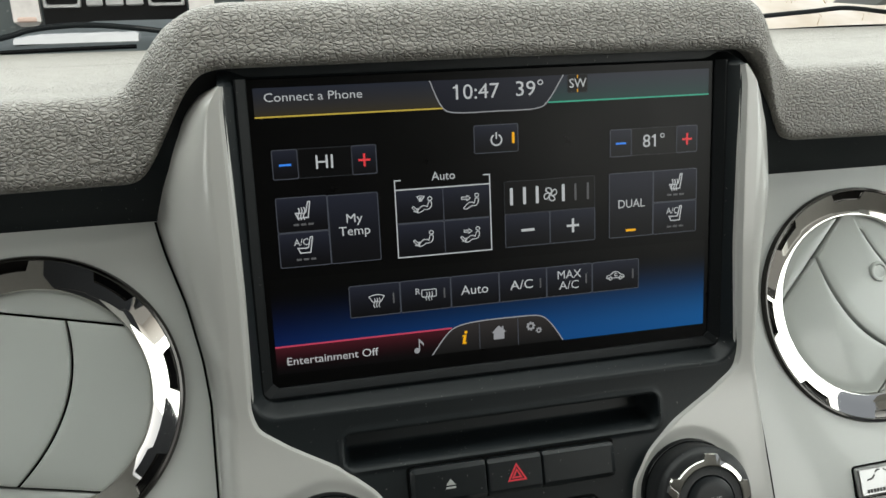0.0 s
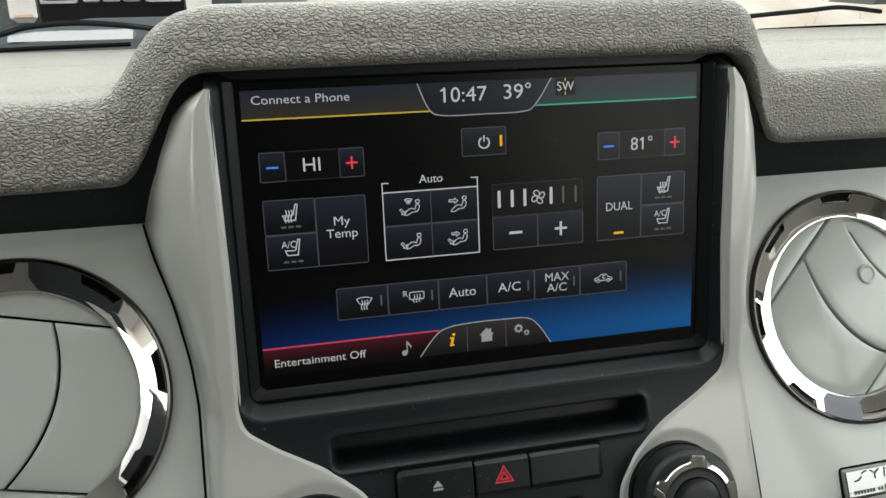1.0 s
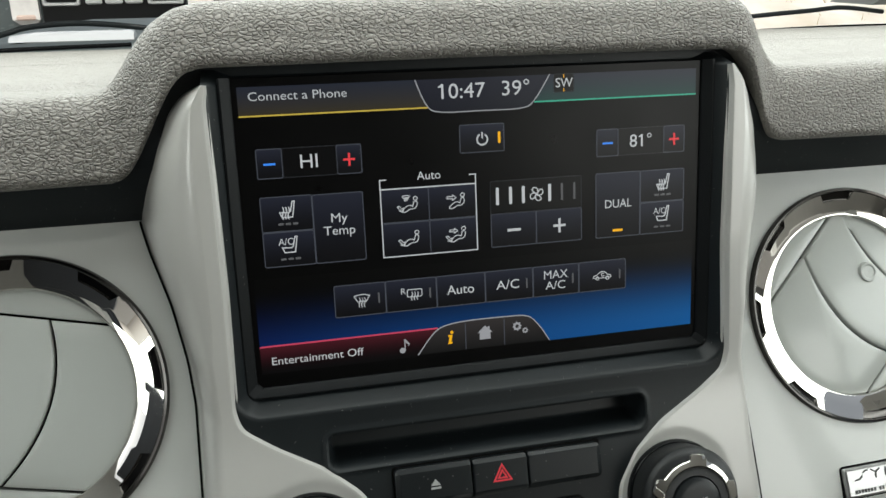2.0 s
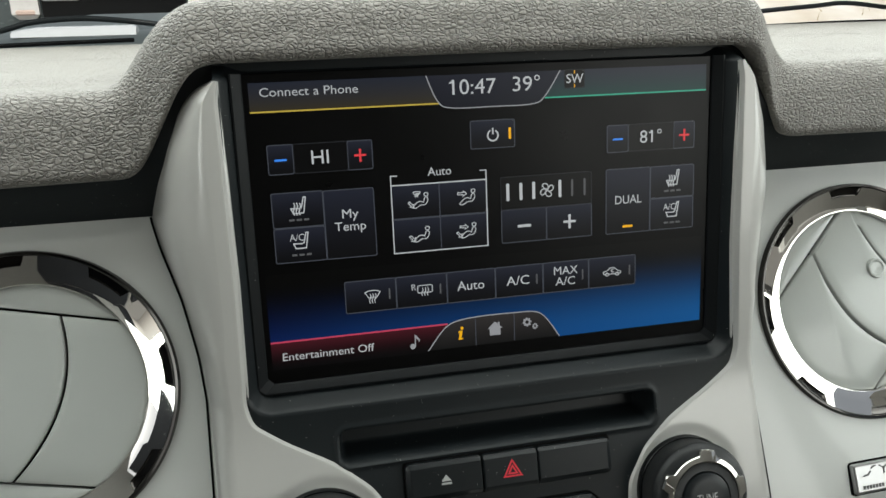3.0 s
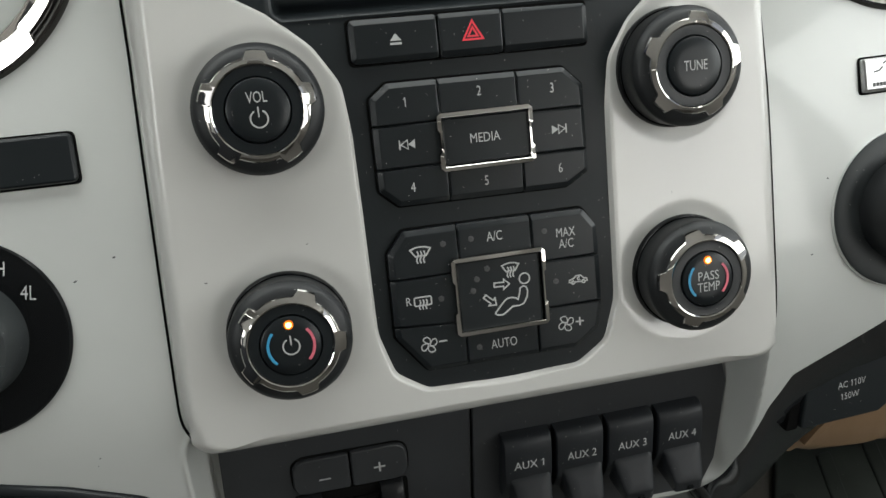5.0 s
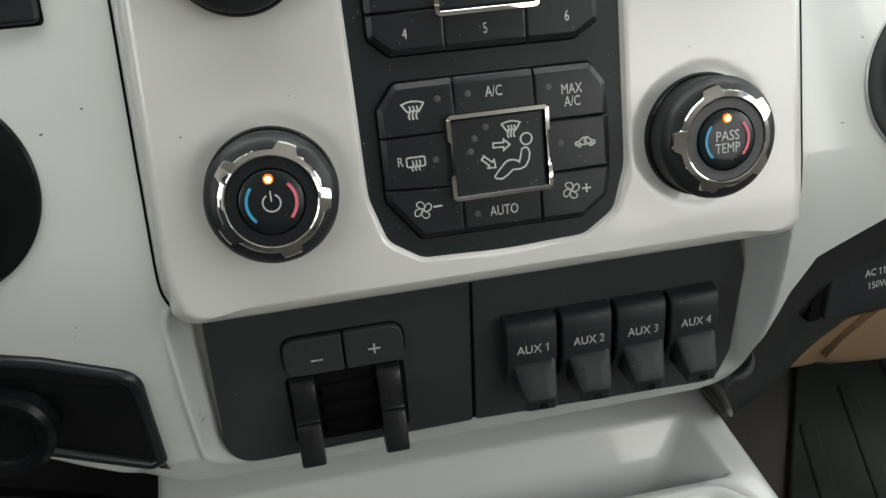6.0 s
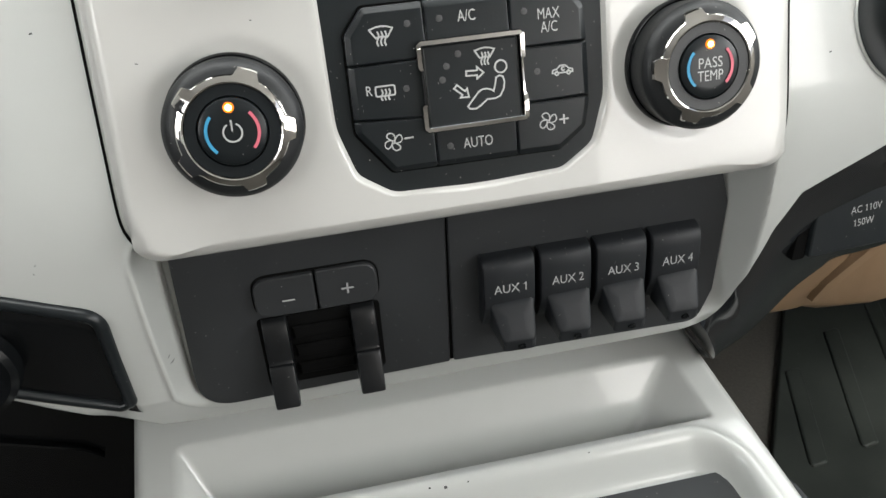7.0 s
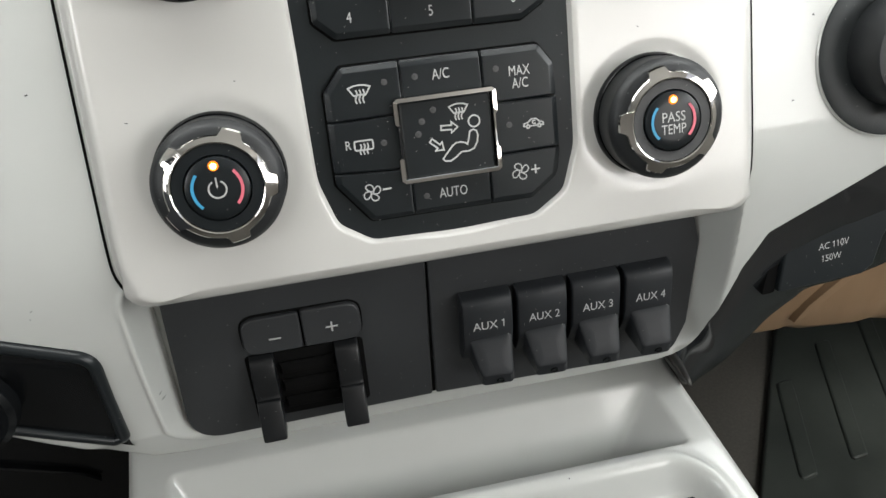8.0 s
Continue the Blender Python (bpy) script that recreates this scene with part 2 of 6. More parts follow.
class Geo:
    """Vertices and faces gathered for one mesh."""

    def __init__(self):
        self.v, self.f = [], []

    def add(self, verts, faces):
        k = len(self.v)
        self.v += [tuple(p) for p in verts]
        self.f += [tuple(i + k for i in face) for face in faces]
        return self

    def strip(self, loops, closed=True, cap_first=False, cap_last=False):
        """Skin between loops of equal length."""
        n = len(loops[0])
        faces = []
        for a in range(len(loops) - 1):
            for i in range(n if closed else n - 1):
                j = (i + 1) % n
                faces.append((a * n + i, a * n + j, (a + 1) * n + j, (a + 1) * n + i))
        if cap_first:
            faces.append(tuple(reversed(range(n))))
        if cap_last:
            faces.append(tuple((len(loops) - 1) * n + i for i in range(n)))
        return self.add([p for lp in loops for p in lp], faces)

    def box(self, x0, x1, y0, y1, z0, z1, b=0.0005):
        """A box with bevelled edges, all sides."""
        b = min(b, (x1 - x0) * 0.45, (y1 - y0) * 0.45, (z1 - z0) * 0.45)
        rect = lambda e, z: [(x0 + e, y0 + e, z), (x1 - e, y0 + e, z), (x1 - e, y1 - e, z), (x0 + e, y1 - e, z)]
        return self.strip([rect(b, z0), rect(0, z0 + b), rect(0, z1 - b), rect(b, z1)], True, True, True)

    def prism(self, outline, z0, z1, b=0.0004, tops=None):
        """An outline (counter-clockwise) raised from z0 to z1 with a bevelled rim; tops: height by place."""
        top = tops or (lambda x, y: z1)
        rim = inset(outline, b)
        loops = [[(x, y, z0) for x, y in outline], [(x, y, top(x, y) - b) for x, y in outline],
                 [(x, y, top(x, y) - b * 0.3) for x, y in inset(outline, b * 0.35)], [(x, y, top(x, y)) for x, y in rim]]
        return self.strip(loops, True, True, True)

    def lathe(self, profile, n=64, a0=0.0, a1=360.0, at=(0, 0), cap=False):
        """Turn (radius, height) points about z; a part turn gets end caps."""
        full = abs(a1 - a0) >= 359.9
        steps = n if full else n + 1
        loops = []
        for k in range(steps):
            a = radians(a0 + (a1 - a0) * k / n)
            loops.append([(at[0] + r * math.cos(a), at[1] + r * math.sin(a), z) for r, z in profile])
        if full:
            loops.append(loops[0])
        m = len(profile)
        faces = [(a * m + i, (a + 1) * m + i, (a + 1) * m + i + 1, a * m + i + 1) for a in range(len(loops) - 1) for i in range(m - 1)]
        if not full:
            faces += [tuple(range(m)), tuple(reversed([(len(loops) - 1) * m + i for i in range(m)]))]
        self.add([p for lp in loops for p in lp], faces)
        return self

    def disc(self, r, z, at=(0, 0), n=40, dome=0.0):
        rings = [(r * math.sin(t * math.pi / 2 / 6), z + dome * math.cos(t * math.pi / 2 / 6)) for t in range(6, 0, -1)] if dome else [(r, z)]
        loops = [[(at[0] + q * math.cos(2 * math.pi * k / n), at[1] + q * math.sin(2 * math.pi * k / n), h) for k in range(n)] for q, h in rings]
        return self.strip(loops, True, False, True)

    def stroke(self, pts, w, z, closed=False, thick=0.00012):
        """A ribbon of width w along points, with a little thickness."""
        pts = [p for i, p in enumerate(pts) if i == 0 or math.dist(p, pts[i - 1]) > 1e-7]
        n = len(pts)
        left, right = [], []
        for i, p in enumerate(pts):
            a = pts[i - 1] if (i or closed) else p
            c = pts[(i + 1) % n] if (i < n - 1 or closed) else p
            d1, d2 = Vector(sub(p, a)), Vector(sub(c, p))
            d1 = d1.normalized() if d1.length > 1e-9 else d2.normalized()
            d2 = d2.normalized() if d2.length > 1e-9 else d1
            t = (d1 + d2).normalized() if (d1 + d2).length > 1e-6 else d1
            nrm = Vector((-t.y, t.x))
            k = w / 2 / max(0.45, nrm.dot(Vector((-d1.y, d1.x))))
            left.append((p[0] + nrm.x * k, p[1] + nrm.y * k)), right.append((p[0] - nrm.x * k, p[1] - nrm.y * k))
        if closed:
            left.append(left[0]), right.append(right[0])
        loops = [[(*a, z - thick), (*a, z), (*b, z), (*b, z - thick)] for a, b in zip(left, right)]
        return self.strip(loops, True, not closed, not closed)

    def grid(self, xs, ys, at):
        """A height field: at(x, y) gives the point."""
        nx = len(xs)
        return self.add([at(x, y) for y in ys for x in xs],
                        [(j * nx + i, j * nx + i + 1, (j + 1) * nx + i + 1, (j + 1) * nx + i) for j in range(len(ys) - 1) for i in range(nx - 1)])

    def moved(self, m):
        self.v = [tuple(m @ Vector(p)) for p in self.v]
        return self

    def mesh(self, name, mat, smooth=35):
        me = bpy.data.meshes.new(name)
        me.from_pydata(self.v, [], self.f)
        me.materials.append(mat)
        me.validate()
        if smooth:
            me.shade_smooth()
            me.set_sharp_from_angle(angle=radians(smooth))
            for poly in me.polygons:
                if poly.loop_total > 4:
                    poly.use_smooth = False
        return me


def inset(outline, d):
    """The outline moved inwards by d."""
    out, n = [], len(outline)
    for i, p in enumerate(outline):
        d1 = Vector(sub(p, outline[i - 1])).normalized()
        d2 = Vector(sub(outline[(i + 1) % n], p)).normalized()
        t = (d1 + d2).normalized()
        nrm = Vector((-t.y, t.x))
        k = d / max(0.4, nrm.dot(Vector((-d1.y, d1.x))))
        out.append((p[0] + nrm.x * k, p[1] + nrm.y * k))
    return out


def rounded(corners, radii, n=5):
    """A polygon with its corners rounded; radii: one for all, or one a corner."""
    out, m = [], len(corners)
    for i, p in enumerate(corners):
        r = radii[i] if isinstance(radii, (list, tuple)) else radii
        a, c = corners[i - 1], corners[(i + 1) % m]
        if r <= 0:
            out.append(p)
            continue
        va, vc = Vector(sub(a, p)).normalized(), Vector(sub(c, p)).normalized()
        half = math.acos(max(-1, min(1, va.dot(vc)))) / 2
        t = min(r / math.tan(half), math.dist(a, p) * 0.48, math.dist(c, p) * 0.48)
        p0, p1 = Vector(p) + va * t, Vector(p) + vc * t
        for k in range(n + 1):
            s = k / n
            q = p0 * (1 - s) ** 2 + Vector(p) * 2 * s * (1 - s) + p1 * s * s
            out.append((q.x, q.y))
    return out


def rect(x0, x1, y0, y1):
    return [(x0, y0), (x1, y0), (x1, y1), (x0, y1)]


def circle(r, at=(0, 0), n=32, a0=0.0, a1=360.0):
    k = n if abs(a1 - a0) >= 359.9 else n + 1
    return [(at[0] + r * math.cos(radians(a0 + (a1 - a0) * i / n)), at[1] + r * math.sin(radians(a0 + (a1 - a0) * i / n))) for i in range(k)]


def spline(points, n=8):
    """A smooth curve through points (any dimension)."""
    out, m = [], len(points)
    for i in range(m - 1):
        p0, p1, p2, p3 = points[max(0, i - 1)], points[i], points[i + 1], points[min(m - 1, i + 2)]
        for k in range(n):
            s = k / n
            out.append(tuple(0.5 * (2 * b + (c - a) * s + (2 * a - 5 * b + 4 * c - d) * s * s + (3 * b - a - 3 * c + d) * s ** 3) for a, b, c, d in zip(p0, p1, p2, p3)))
    return out + [tuple(points[-1])]


def resample(points, n):
    """n points at even steps along a polyline."""
    run = [0.0]
    for a, b in zip(points, points[1:]):
        run.append(run[-1] + math.dist(a, b))
    return list(zip(*[np.interp(np.linspace(0, run[-1], n), run, [p[k] for p in points]).tolist() for k in range(len(points[0]))]))


def face(origin, slope):
    """A frame on the dash: x right, y up along the surface, z out of it; slope: how far it leans (ahead per metre up)."""
    u, n = Vector((0, slope, 1)).normalized(), Vector((0, -1, slope)).normalized()
    m = Matrix.Identity(4)
    for k, axis in enumerate((Vector((1, 0, 0)), u, n, Vector(origin))):
        m[0][k], m[1][k], m[2][k] = axis
    return DASH @ m


SCREEN = face((0, 0, 1.385), 0)
LOW = face((0, -0.0145, 1.313), 0.228)
SWITCHES = face((0, -0.0205, 1.115), -0.045)


def thing(name, m, label, category, group="", kind=""):
    ob = new(name)
    ob.empty_display_size = 0.01
    ob.matrix_world = m
    return tagged(ob, label, category, group, kind)


def part(name, geo, mat, parent, label="", smooth=35):
    ob = new(name, geo.mesh(name, mat, smooth) if isinstance(geo, Geo) else geo)
    ob.parent = parent
    return tagged(ob, label)


def solid(name, geo, mat, m, label, category, group="", kind="", smooth=35):
    ob = new(name, geo.mesh(name, mat, smooth))
    ob.matrix_world = m
    return tagged(ob, label, category, group, kind)


def outline_of(ob):
    """The points of a text as it stands."""
    bpy.context.view_layer.update()
    return list(bpy.data.meshes.new_from_object(ob.evaluated_get(bpy.context.evaluated_depsgraph_get())).vertices)


def lettering(text, size, at, z, wide=1.0, turn=0.0, align="CENTER", width=None, spacing=1.0, bold=0.0):
    """Flat letters, centred at a place; size: the height of a capital; width: the whole word's, where it is known."""
    curve = bpy.data.curves.new("letters", "FONT")
    curve.body, curve.align_x, curve.align_y, curve.space_character = text, align, "CENTER", spacing
    curve.size, curve.offset, curve.resolution_u = size / 0.70, bold * size, 3
    ob = new("letters", curve)
    me = bpy.data.meshes.new_from_object(ob.evaluated_get(bpy.context.evaluated_depsgraph_get()))
    stems = []
    for k, c in enumerate(text):
        if c == "1":  # the numeral gets its flag
            run = sorted(p.co.x for p in me.vertices)
            curve.body, curve.align_x = text, "LEFT"
            shift = run[0] - min(p.co.x for p in outline_of(ob))
            curve.body = text[:k + 1]
            pts = outline_of(ob)
            right = max(p.co.x for p in pts)
            stem = [p for p in pts if p.co.x > right - 0.28 * size]
            stems.append((min(p.co.x for p in stem) + shift, max(p.co.y for p in stem), min(p.co.y for p in stem)))
    bpy.data.objects.remove(ob)
    bpy.data.curves.remove(curve)
    if stems:
        bm = bmesh.new()
        bm.from_mesh(me)
        for x, y, y0 in stems:
            h = y - y0
            bm.faces.new([bm.verts.new((x + px * h, y + py * h, 0)) for px, py in ((0.0, 0.0), (-0.06, -0.10), (-0.20, -0.15), (-0.20, -0.25), (0.0, -0.23))])
        bm.to_mesh(me)
        bm.free()
    if width:
        run = [p.co.x for p in me.vertices]
        wide = width / (max(run) - min(run))
    me.transform(pose(at[0], at[1], z, 0, 0, turn) @ Matrix.Diagonal((wide, 1, 1, 1)))
    return me


def words(name, text, size, at, z, mat, parent, wide=1.0, turn=0.0, align="CENTER", width=None, bold=0.0):
    me = lettering(text, size, at, z, wide, turn, align, width, bold=bold)
    me.materials.clear()
    me.materials.append(mat)
    ob = new(name, me)
    ob.parent = parent
    return ob


def smoothstep(e0, e1, x):
    t = max(0.0, min(1.0, (x - e0) / (e1 - e0)))
    return t * t * (3 - 2 * t)


def skin_y(z):
    """How far ahead the lower dash skin lies at a height."""
    soft = 0.016 * smoothstep(1.10, 1.135, z)
    return sum(float(np.interp(z + k * soft / 3, [1.05, 1.07, 1.10, 1.14, 1.18, 1.267, 1.32, 1.36, 1.40, 1.42, 1.5], [0.02, -0.006, -0.026, -0.0355, -0.037, -0.018, 0.0, 0.014, 0.026, 0.032, 0.05])) for k in range(-3, 4)) / 7


def stack_y(z):
    """The front of the centre stack at a height."""
    total = 0.0
    for k in range(-3, 4):
        h = z + 0.0032 * k
        total += -0.0145 - 0.228 * (1.313 - h) if h < 1.326 else -0.0115 + 0.02 * (h - 1.326)
    return total / 7


def box_distance(x, y, cx, cy, hx, hy, r):
    """Signed distance to a rounded rectangle."""
    qx, qy = abs(x - cx) - hx + r, abs(y - cy) - hy + r
    return math.hypot(max(qx, 0), max(qy, 0)) + min(max(qx, qy), 0) - r

# ---- the cab that closes the place ----
def cab():
    def slab(name, x0, x1, y0, y1, z0, z1, mat, label, category="wall"):
        solid(name, Geo().box(x0, x1, y0, y1, z0, z1, 0.01), mat, Matrix.Identity(4), label, category, kind="structure")

    slab("floor", -0.92, 0.92, -1.9, 1.05, 0.70, 0.78, CARPET, "charcoal carpeted cab floor under the dash", "floor")
    slab("ceiling", -0.86, 0.86, -1.85, -0.35, 2.16, 2.22, HEADLINER, "pale grey cloth headliner of the cab", "ceiling")
    slab("wall_front", -0.92, 0.92, 0.98, 1.05, 0.78, 1.46, CARPET, "dark carpeted firewall in front of the footwells")
    slab("wall_rear", -0.92, 0.92, -1.9, -1.84, 0.78, 2.155, TRIM_TAN, "grey-tan trimmed rear wall of the cab")
    for side, nm in ((-1, "west"), (1, "east")):
        x0, x1 = sorted((side * 0.86, side * 0.92))
        # the driver's side is darker only for what the chrome mirrors
        slab("wall_" + nm, x0, x1, -1.84, 0.74, 0.78, 1.50, TRIM_TAN if side > 0 else DARK_SIDE, "moulded door trim along the side of the cab")
        slab("wall_front_" + nm, x0, x1, 0.745, 0.975, 0.78, 1.40, CARPET, "dark carpeted side of the footwell")
        if side < 0:
            # unseen walls, added to block window light and darken the vent ring's reflections
            slab("wall_blocker_rear", x0, x1, -1.84, -0.80, 1.505, 2.16, DARK_SIDE, "unseen dark wall added behind the driver's window to shape reflections")
            slab("wall_blocker_front", x0, x1, -0.48, 0.20, 1.505, 2.16, DARK_SIDE, "unseen dark wall added ahead of the driver's window to shape reflections")
        xa, xb = sorted((side * 0.80, side * 0.88))
        slab("pillar_" + nm, xa, xb, -1.0, -0.86, 1.50, 2.16, HEADLINER, "pale grey centre pillar beside the door window", "pillar")
        g = Geo()
        lower, upper = Vector((side * 0.84, 0.80, 1.62)), Vector((side * 0.76, -0.34, 2.17))
        for c, d in ((lower, 0.045), (upper, 0.045)):
            g.v += [tuple(c + Vector(o)) for o in ((-d, -d, 0), (d, -d, 0), (d, d, 0), (-d, d, 0))]
        g.f += [(0, 1, 2, 3), (7, 6, 5, 4)] + [(i, i + 4, (i + 1) % 4 + 4, (i + 1) % 4) for i in range(4)]
        solid("windshield_pillar_" + nm, g, HEADLINER, Matrix.Identity(4), "pale grey slanted pillar beside the windshield", "pillar", kind="structure")


def glass_material():
    m = bpy.data.materials.new("clear_window_glass")
    m.use_nodes = True
    n, l = m.node_tree.nodes, m.node_tree.links
    clear, gloss, mix, fres = n.new("ShaderNodeBsdfTransparent"), n.new("ShaderNodeBsdfGlossy"), n.new("ShaderNodeMixShader"), n.new("ShaderNodeFresnel")
    clear.inputs[0].default_value = (0.93, 0.96, 0.95, 1)
    gloss.inputs["Roughness"].default_value = 0.02
    fres.inputs["IOR"].default_value = 1.5
    l.new(fres.outputs[0], mix.inputs[0]), l.new(clear.outputs[0], mix.inputs[1]), l.new(gloss.outputs[0], mix.inputs[2])
    l.new(mix.outputs[0], n["Material Output"].inputs["Surface"])
    return m


def windshield():
    g = Geo()
    a = [(-0.82, 0.80, 1.655), (0.82, 0.80, 1.655), (0.74, -0.33, 2.165), (-0.74, -0.33, 2.165)]
    b = [(x, y + 0.004, z + 0.004) for x, y, z in a]
    g.strip([a, b], True, True, True)
    ob = solid("window_1", g, glass_material(), Matrix.Identity(4), "clear slanted windshield glass above the dash", "window", kind="structure")
    ob.visible_shadow = False


# ---- dashboard: skin, padded top, hood, seams ----
SKIN_LOW = [(-0.75, 1.16), (-0.25, 1.145), (-0.172, 1.118), (-0.1588, 1.1075), (-0.1413, 1.0955), (-0.1335, 1.083), (-0.1285, 1.0755), (-0.1155, 1.0728), (-0.08, 1.072), (0.0, 1.0730),
            (0.098, 1.0735), (0.1050, 1.077), (0.1084, 1.082), (0.1118, 1.1025), (0.1190, 1.136), (0.1271, 1.1520), (0.1359, 1.1565), (0.1585, 1.1672), (0.1729, 1.174), (0.3, 1.22), (0.75, 1.26)]


def skin_bottom(x):
    return float(np.interp(x, [p[0] for p in SKIN_LOW], [p[1] for p in SKIN_LOW]))


def skin_point(x, z):
    y = skin_y(z)
    d = box_distance(x, z, -0.0030, 1.133, 0.1110, 0.0455, 0.016)
    near, far = (-0.0014, 0.0024) if x < 0 else (-0.0030, 0.0058)
    ramp = max(0.0, min(1.0, (d - near) / (far - near)))
    into = 0.84 * (1 - ramp) + 0.16 * (1 - smoothstep(near - 0.0022, near, d))
    y = y * (1 - into) + max(y, -0.0165) * into
    if x < -0.1:  # a bead along the rim and a groove beside the plate
        y += 0.0030 * math.exp(-((d - near + 0.0013) / 0.0006) ** 2) - 0.0007 * math.exp(-((d - far - 0.0009) / 0.0010) ** 2)
    # open behind the fascia
    y += 0.03 * smoothstep(0.0, 0.006, -box_distance(x, z, 0.0, 1.316, 0.086, 0.03, 0.01))
    d = math.hypot(abs(x) - 0.1733, (z - 1.343) * 1.053)
    y += 0.014 * (1 - smoothstep(0.0470, 0.0500, d))
    return (x, y, z)


def dashboard():
    root = thing("dashboard", DASH, "silver-white dashboard with a grained grey padded top", "dashboard")
    xs = [-0.75, -0.6, -0.5, -0.42, -0.36] + np.concatenate([np.arange(-0.32, -0.1421, 0.002), np.arange(-0.142, -0.1201, 0.0009), np.arange(-0.1198, -0.1059, 0.0004), np.arange(-0.1055, -0.0881, 0.0009), np.arange(-0.087, 0.0871, 0.003), np.arange(0.088, 0.1421, 0.0009), np.arange(0.144, 0.3201, 0.002)]).tolist() + [0.36, 0.42, 0.5, 0.6, 0.75]
    rows = 250
    g = Geo()
    n = len(xs)
    for k in range(rows + 1):
        s = k / rows
        g.v += [skin_point(x, skin_bottom(x) * (1 - s) + 1.404 * s) for x in xs]
    g.f += [(j * n + i, j * n + i + 1, (j + 1) * n + i + 1, (j + 1) * n + i) for j in range(rows) for i in range(n - 1)]
    # the lower edge turns back under
    k = len(g.v)
    lip = [(0.0015, -0.0012), (0.006, -0.002), (0.03, 0.0)]
    for dy, dz in lip:
        g.v += [(x, skin_point(x, skin_bottom(x))[1] + dy, skin_bottom(x) + dz) for x in xs]
    prev = 0
    for j in range(len(lip)):
        cur = k + j * n
        g.f += [(cur + i, cur + i + 1, prev + i + 1, prev + i) for i in range(n - 1)]
        prev = cur
    part("lower_skin", g, WHITE, root, "glossy silver-white lower skin", 50)

    def low(x):
        return float(np.interp(abs(x), [0, 0.098, 0.104, 0.109, 0.113, 0.118, 0.123, 0.127, 0.131, 0.2], [1.4562, 1.4558, 1.4542, 1.4487, 1.442, 1.433, 1.4245, 1.4195, 1.418, 1.4172]))

    def crest(x):
        return float(np.interp(abs(x), [0, 0.096, 0.106, 0.115, 0.121, 0.126, 0.130, 0.134, 0.14, 0.2], [1.4795, 1.479, 1.4768, 1.4720, 1.4660, 1.4588, 1.4530, 1.4504, 1.4497, 1.4497]))

    def soft(fn, x):
        return sum(fn(x + d) for d in (-0.002, -0.001, 0, 0.001, 0.002)) / 5

    xs = np.concatenate([np.linspace(-0.78, -0.17, 24), np.arange(-0.162, -0.0899, 0.0012), np.linspace(-0.087, 0.087, 50), np.arange(0.09, 0.1621, 0.0012), np.linspace(0.17, 0.78, 24)]).tolist()
    loops = []
    for x in xs:
        L, C = soft(low, x), soft(crest, x)
        hood = smoothstep(1.4185, 1.455, L)
        y0 = 0.006 - 0.012 * hood
        extra = C - 1.4497
        curve = [(y0 + 0.05, L + 0.006), (y0 + 0.008, L + 0.0006), (y0 + 0.0025, L + 0.0002), (y0 + 0.0004, L + 0.0018), (y0, L + 0.0045)]
        top = C - L
        curve += [(y0 + 0.0010, L + 0.35 * top), (y0 + 0.0028, L + 0.62 * top), (y0 + 0.0056, L + 0.82 * top), (y0 + 0.0105, L + 0.945 * top), (y0 + 0.0205, L + 0.995 * top), (y0 + 0.036, C + 0.0010)]
        curve = spline(curve, 3)
        for y in (0.055, 0.08, 0.11, 0.15, 0.2, 0.26, 0.34, 0.42, 0.50):
            fade = 1 - smoothstep(0.10, 0.34, y)
            curve.append((y, 1.4485 + 0.071 * (y - 0.012) + 0.002 + extra * fade))
        curve += [(0.515, 1.480), (0.56, 1.44)]
        loops.append([(x, y, z) for y, z in curve])
    g = Geo().strip(loops, False)
    g.f = [tuple(reversed(q)) for q in g.f]
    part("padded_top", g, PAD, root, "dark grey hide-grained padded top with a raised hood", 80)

    # dark trim between pad and skin, and inside the hood
    g = Geo()
    g.grid(np.linspace(-0.75, 0.75, 60).tolist(), [0, 1, 2, 3], lambda x, k: (x, (0.0285, 0.0262, 0.0200, 0.0095)[k], (1.398, 1.4022, 1.4075, 1.4225)[k]))
    part("trim_strip", g, BLACK, root, "matt black strip under the pad")
    back = lambda z: float(np.interp(z, [1.402, 1.4225, 1.432], [0.0258, 0.0098, 0.0065]))
    xs2 = np.linspace(-0.128, 0.128, 90).tolist()
    g = Geo().grid(xs2, np.linspace(0, 1, 14).tolist(), lambda x, s: (x, back(1.4022 + s * (low(x) + 0.0035 - 1.4022)) - 0.0004, 1.4022 + s * (low(x) + 0.0035 - 1.4022)))
    part("hood_liner", g, BLACK, root, "matt black lining under the hood")
    # fine joint across the pad's top
    g = Geo()
    for x0, x1 in ((-0.62, -0.13), (0.17, 0.62)):
        g = Geo()
        pts = spline([(x0, 0.10), ((x0 + x1) / 2, 0.185), (x1, 0.198)] if x0 < 0 else [(x0, 0.215), ((x0 + x1) / 2, 0.17), (x1, 0.09)], 10)
        g.strip([[(x, y - 0.0009, 1.4515 + 0.071 * (y - 0.012)), (x, y + 0.0009, 1.4515 + 0.071 * (y - 0.012))] for x, y in pts], False)
        part("pad_joint", g, SEAM, root, "thin dark joint in the padded top")
    return root


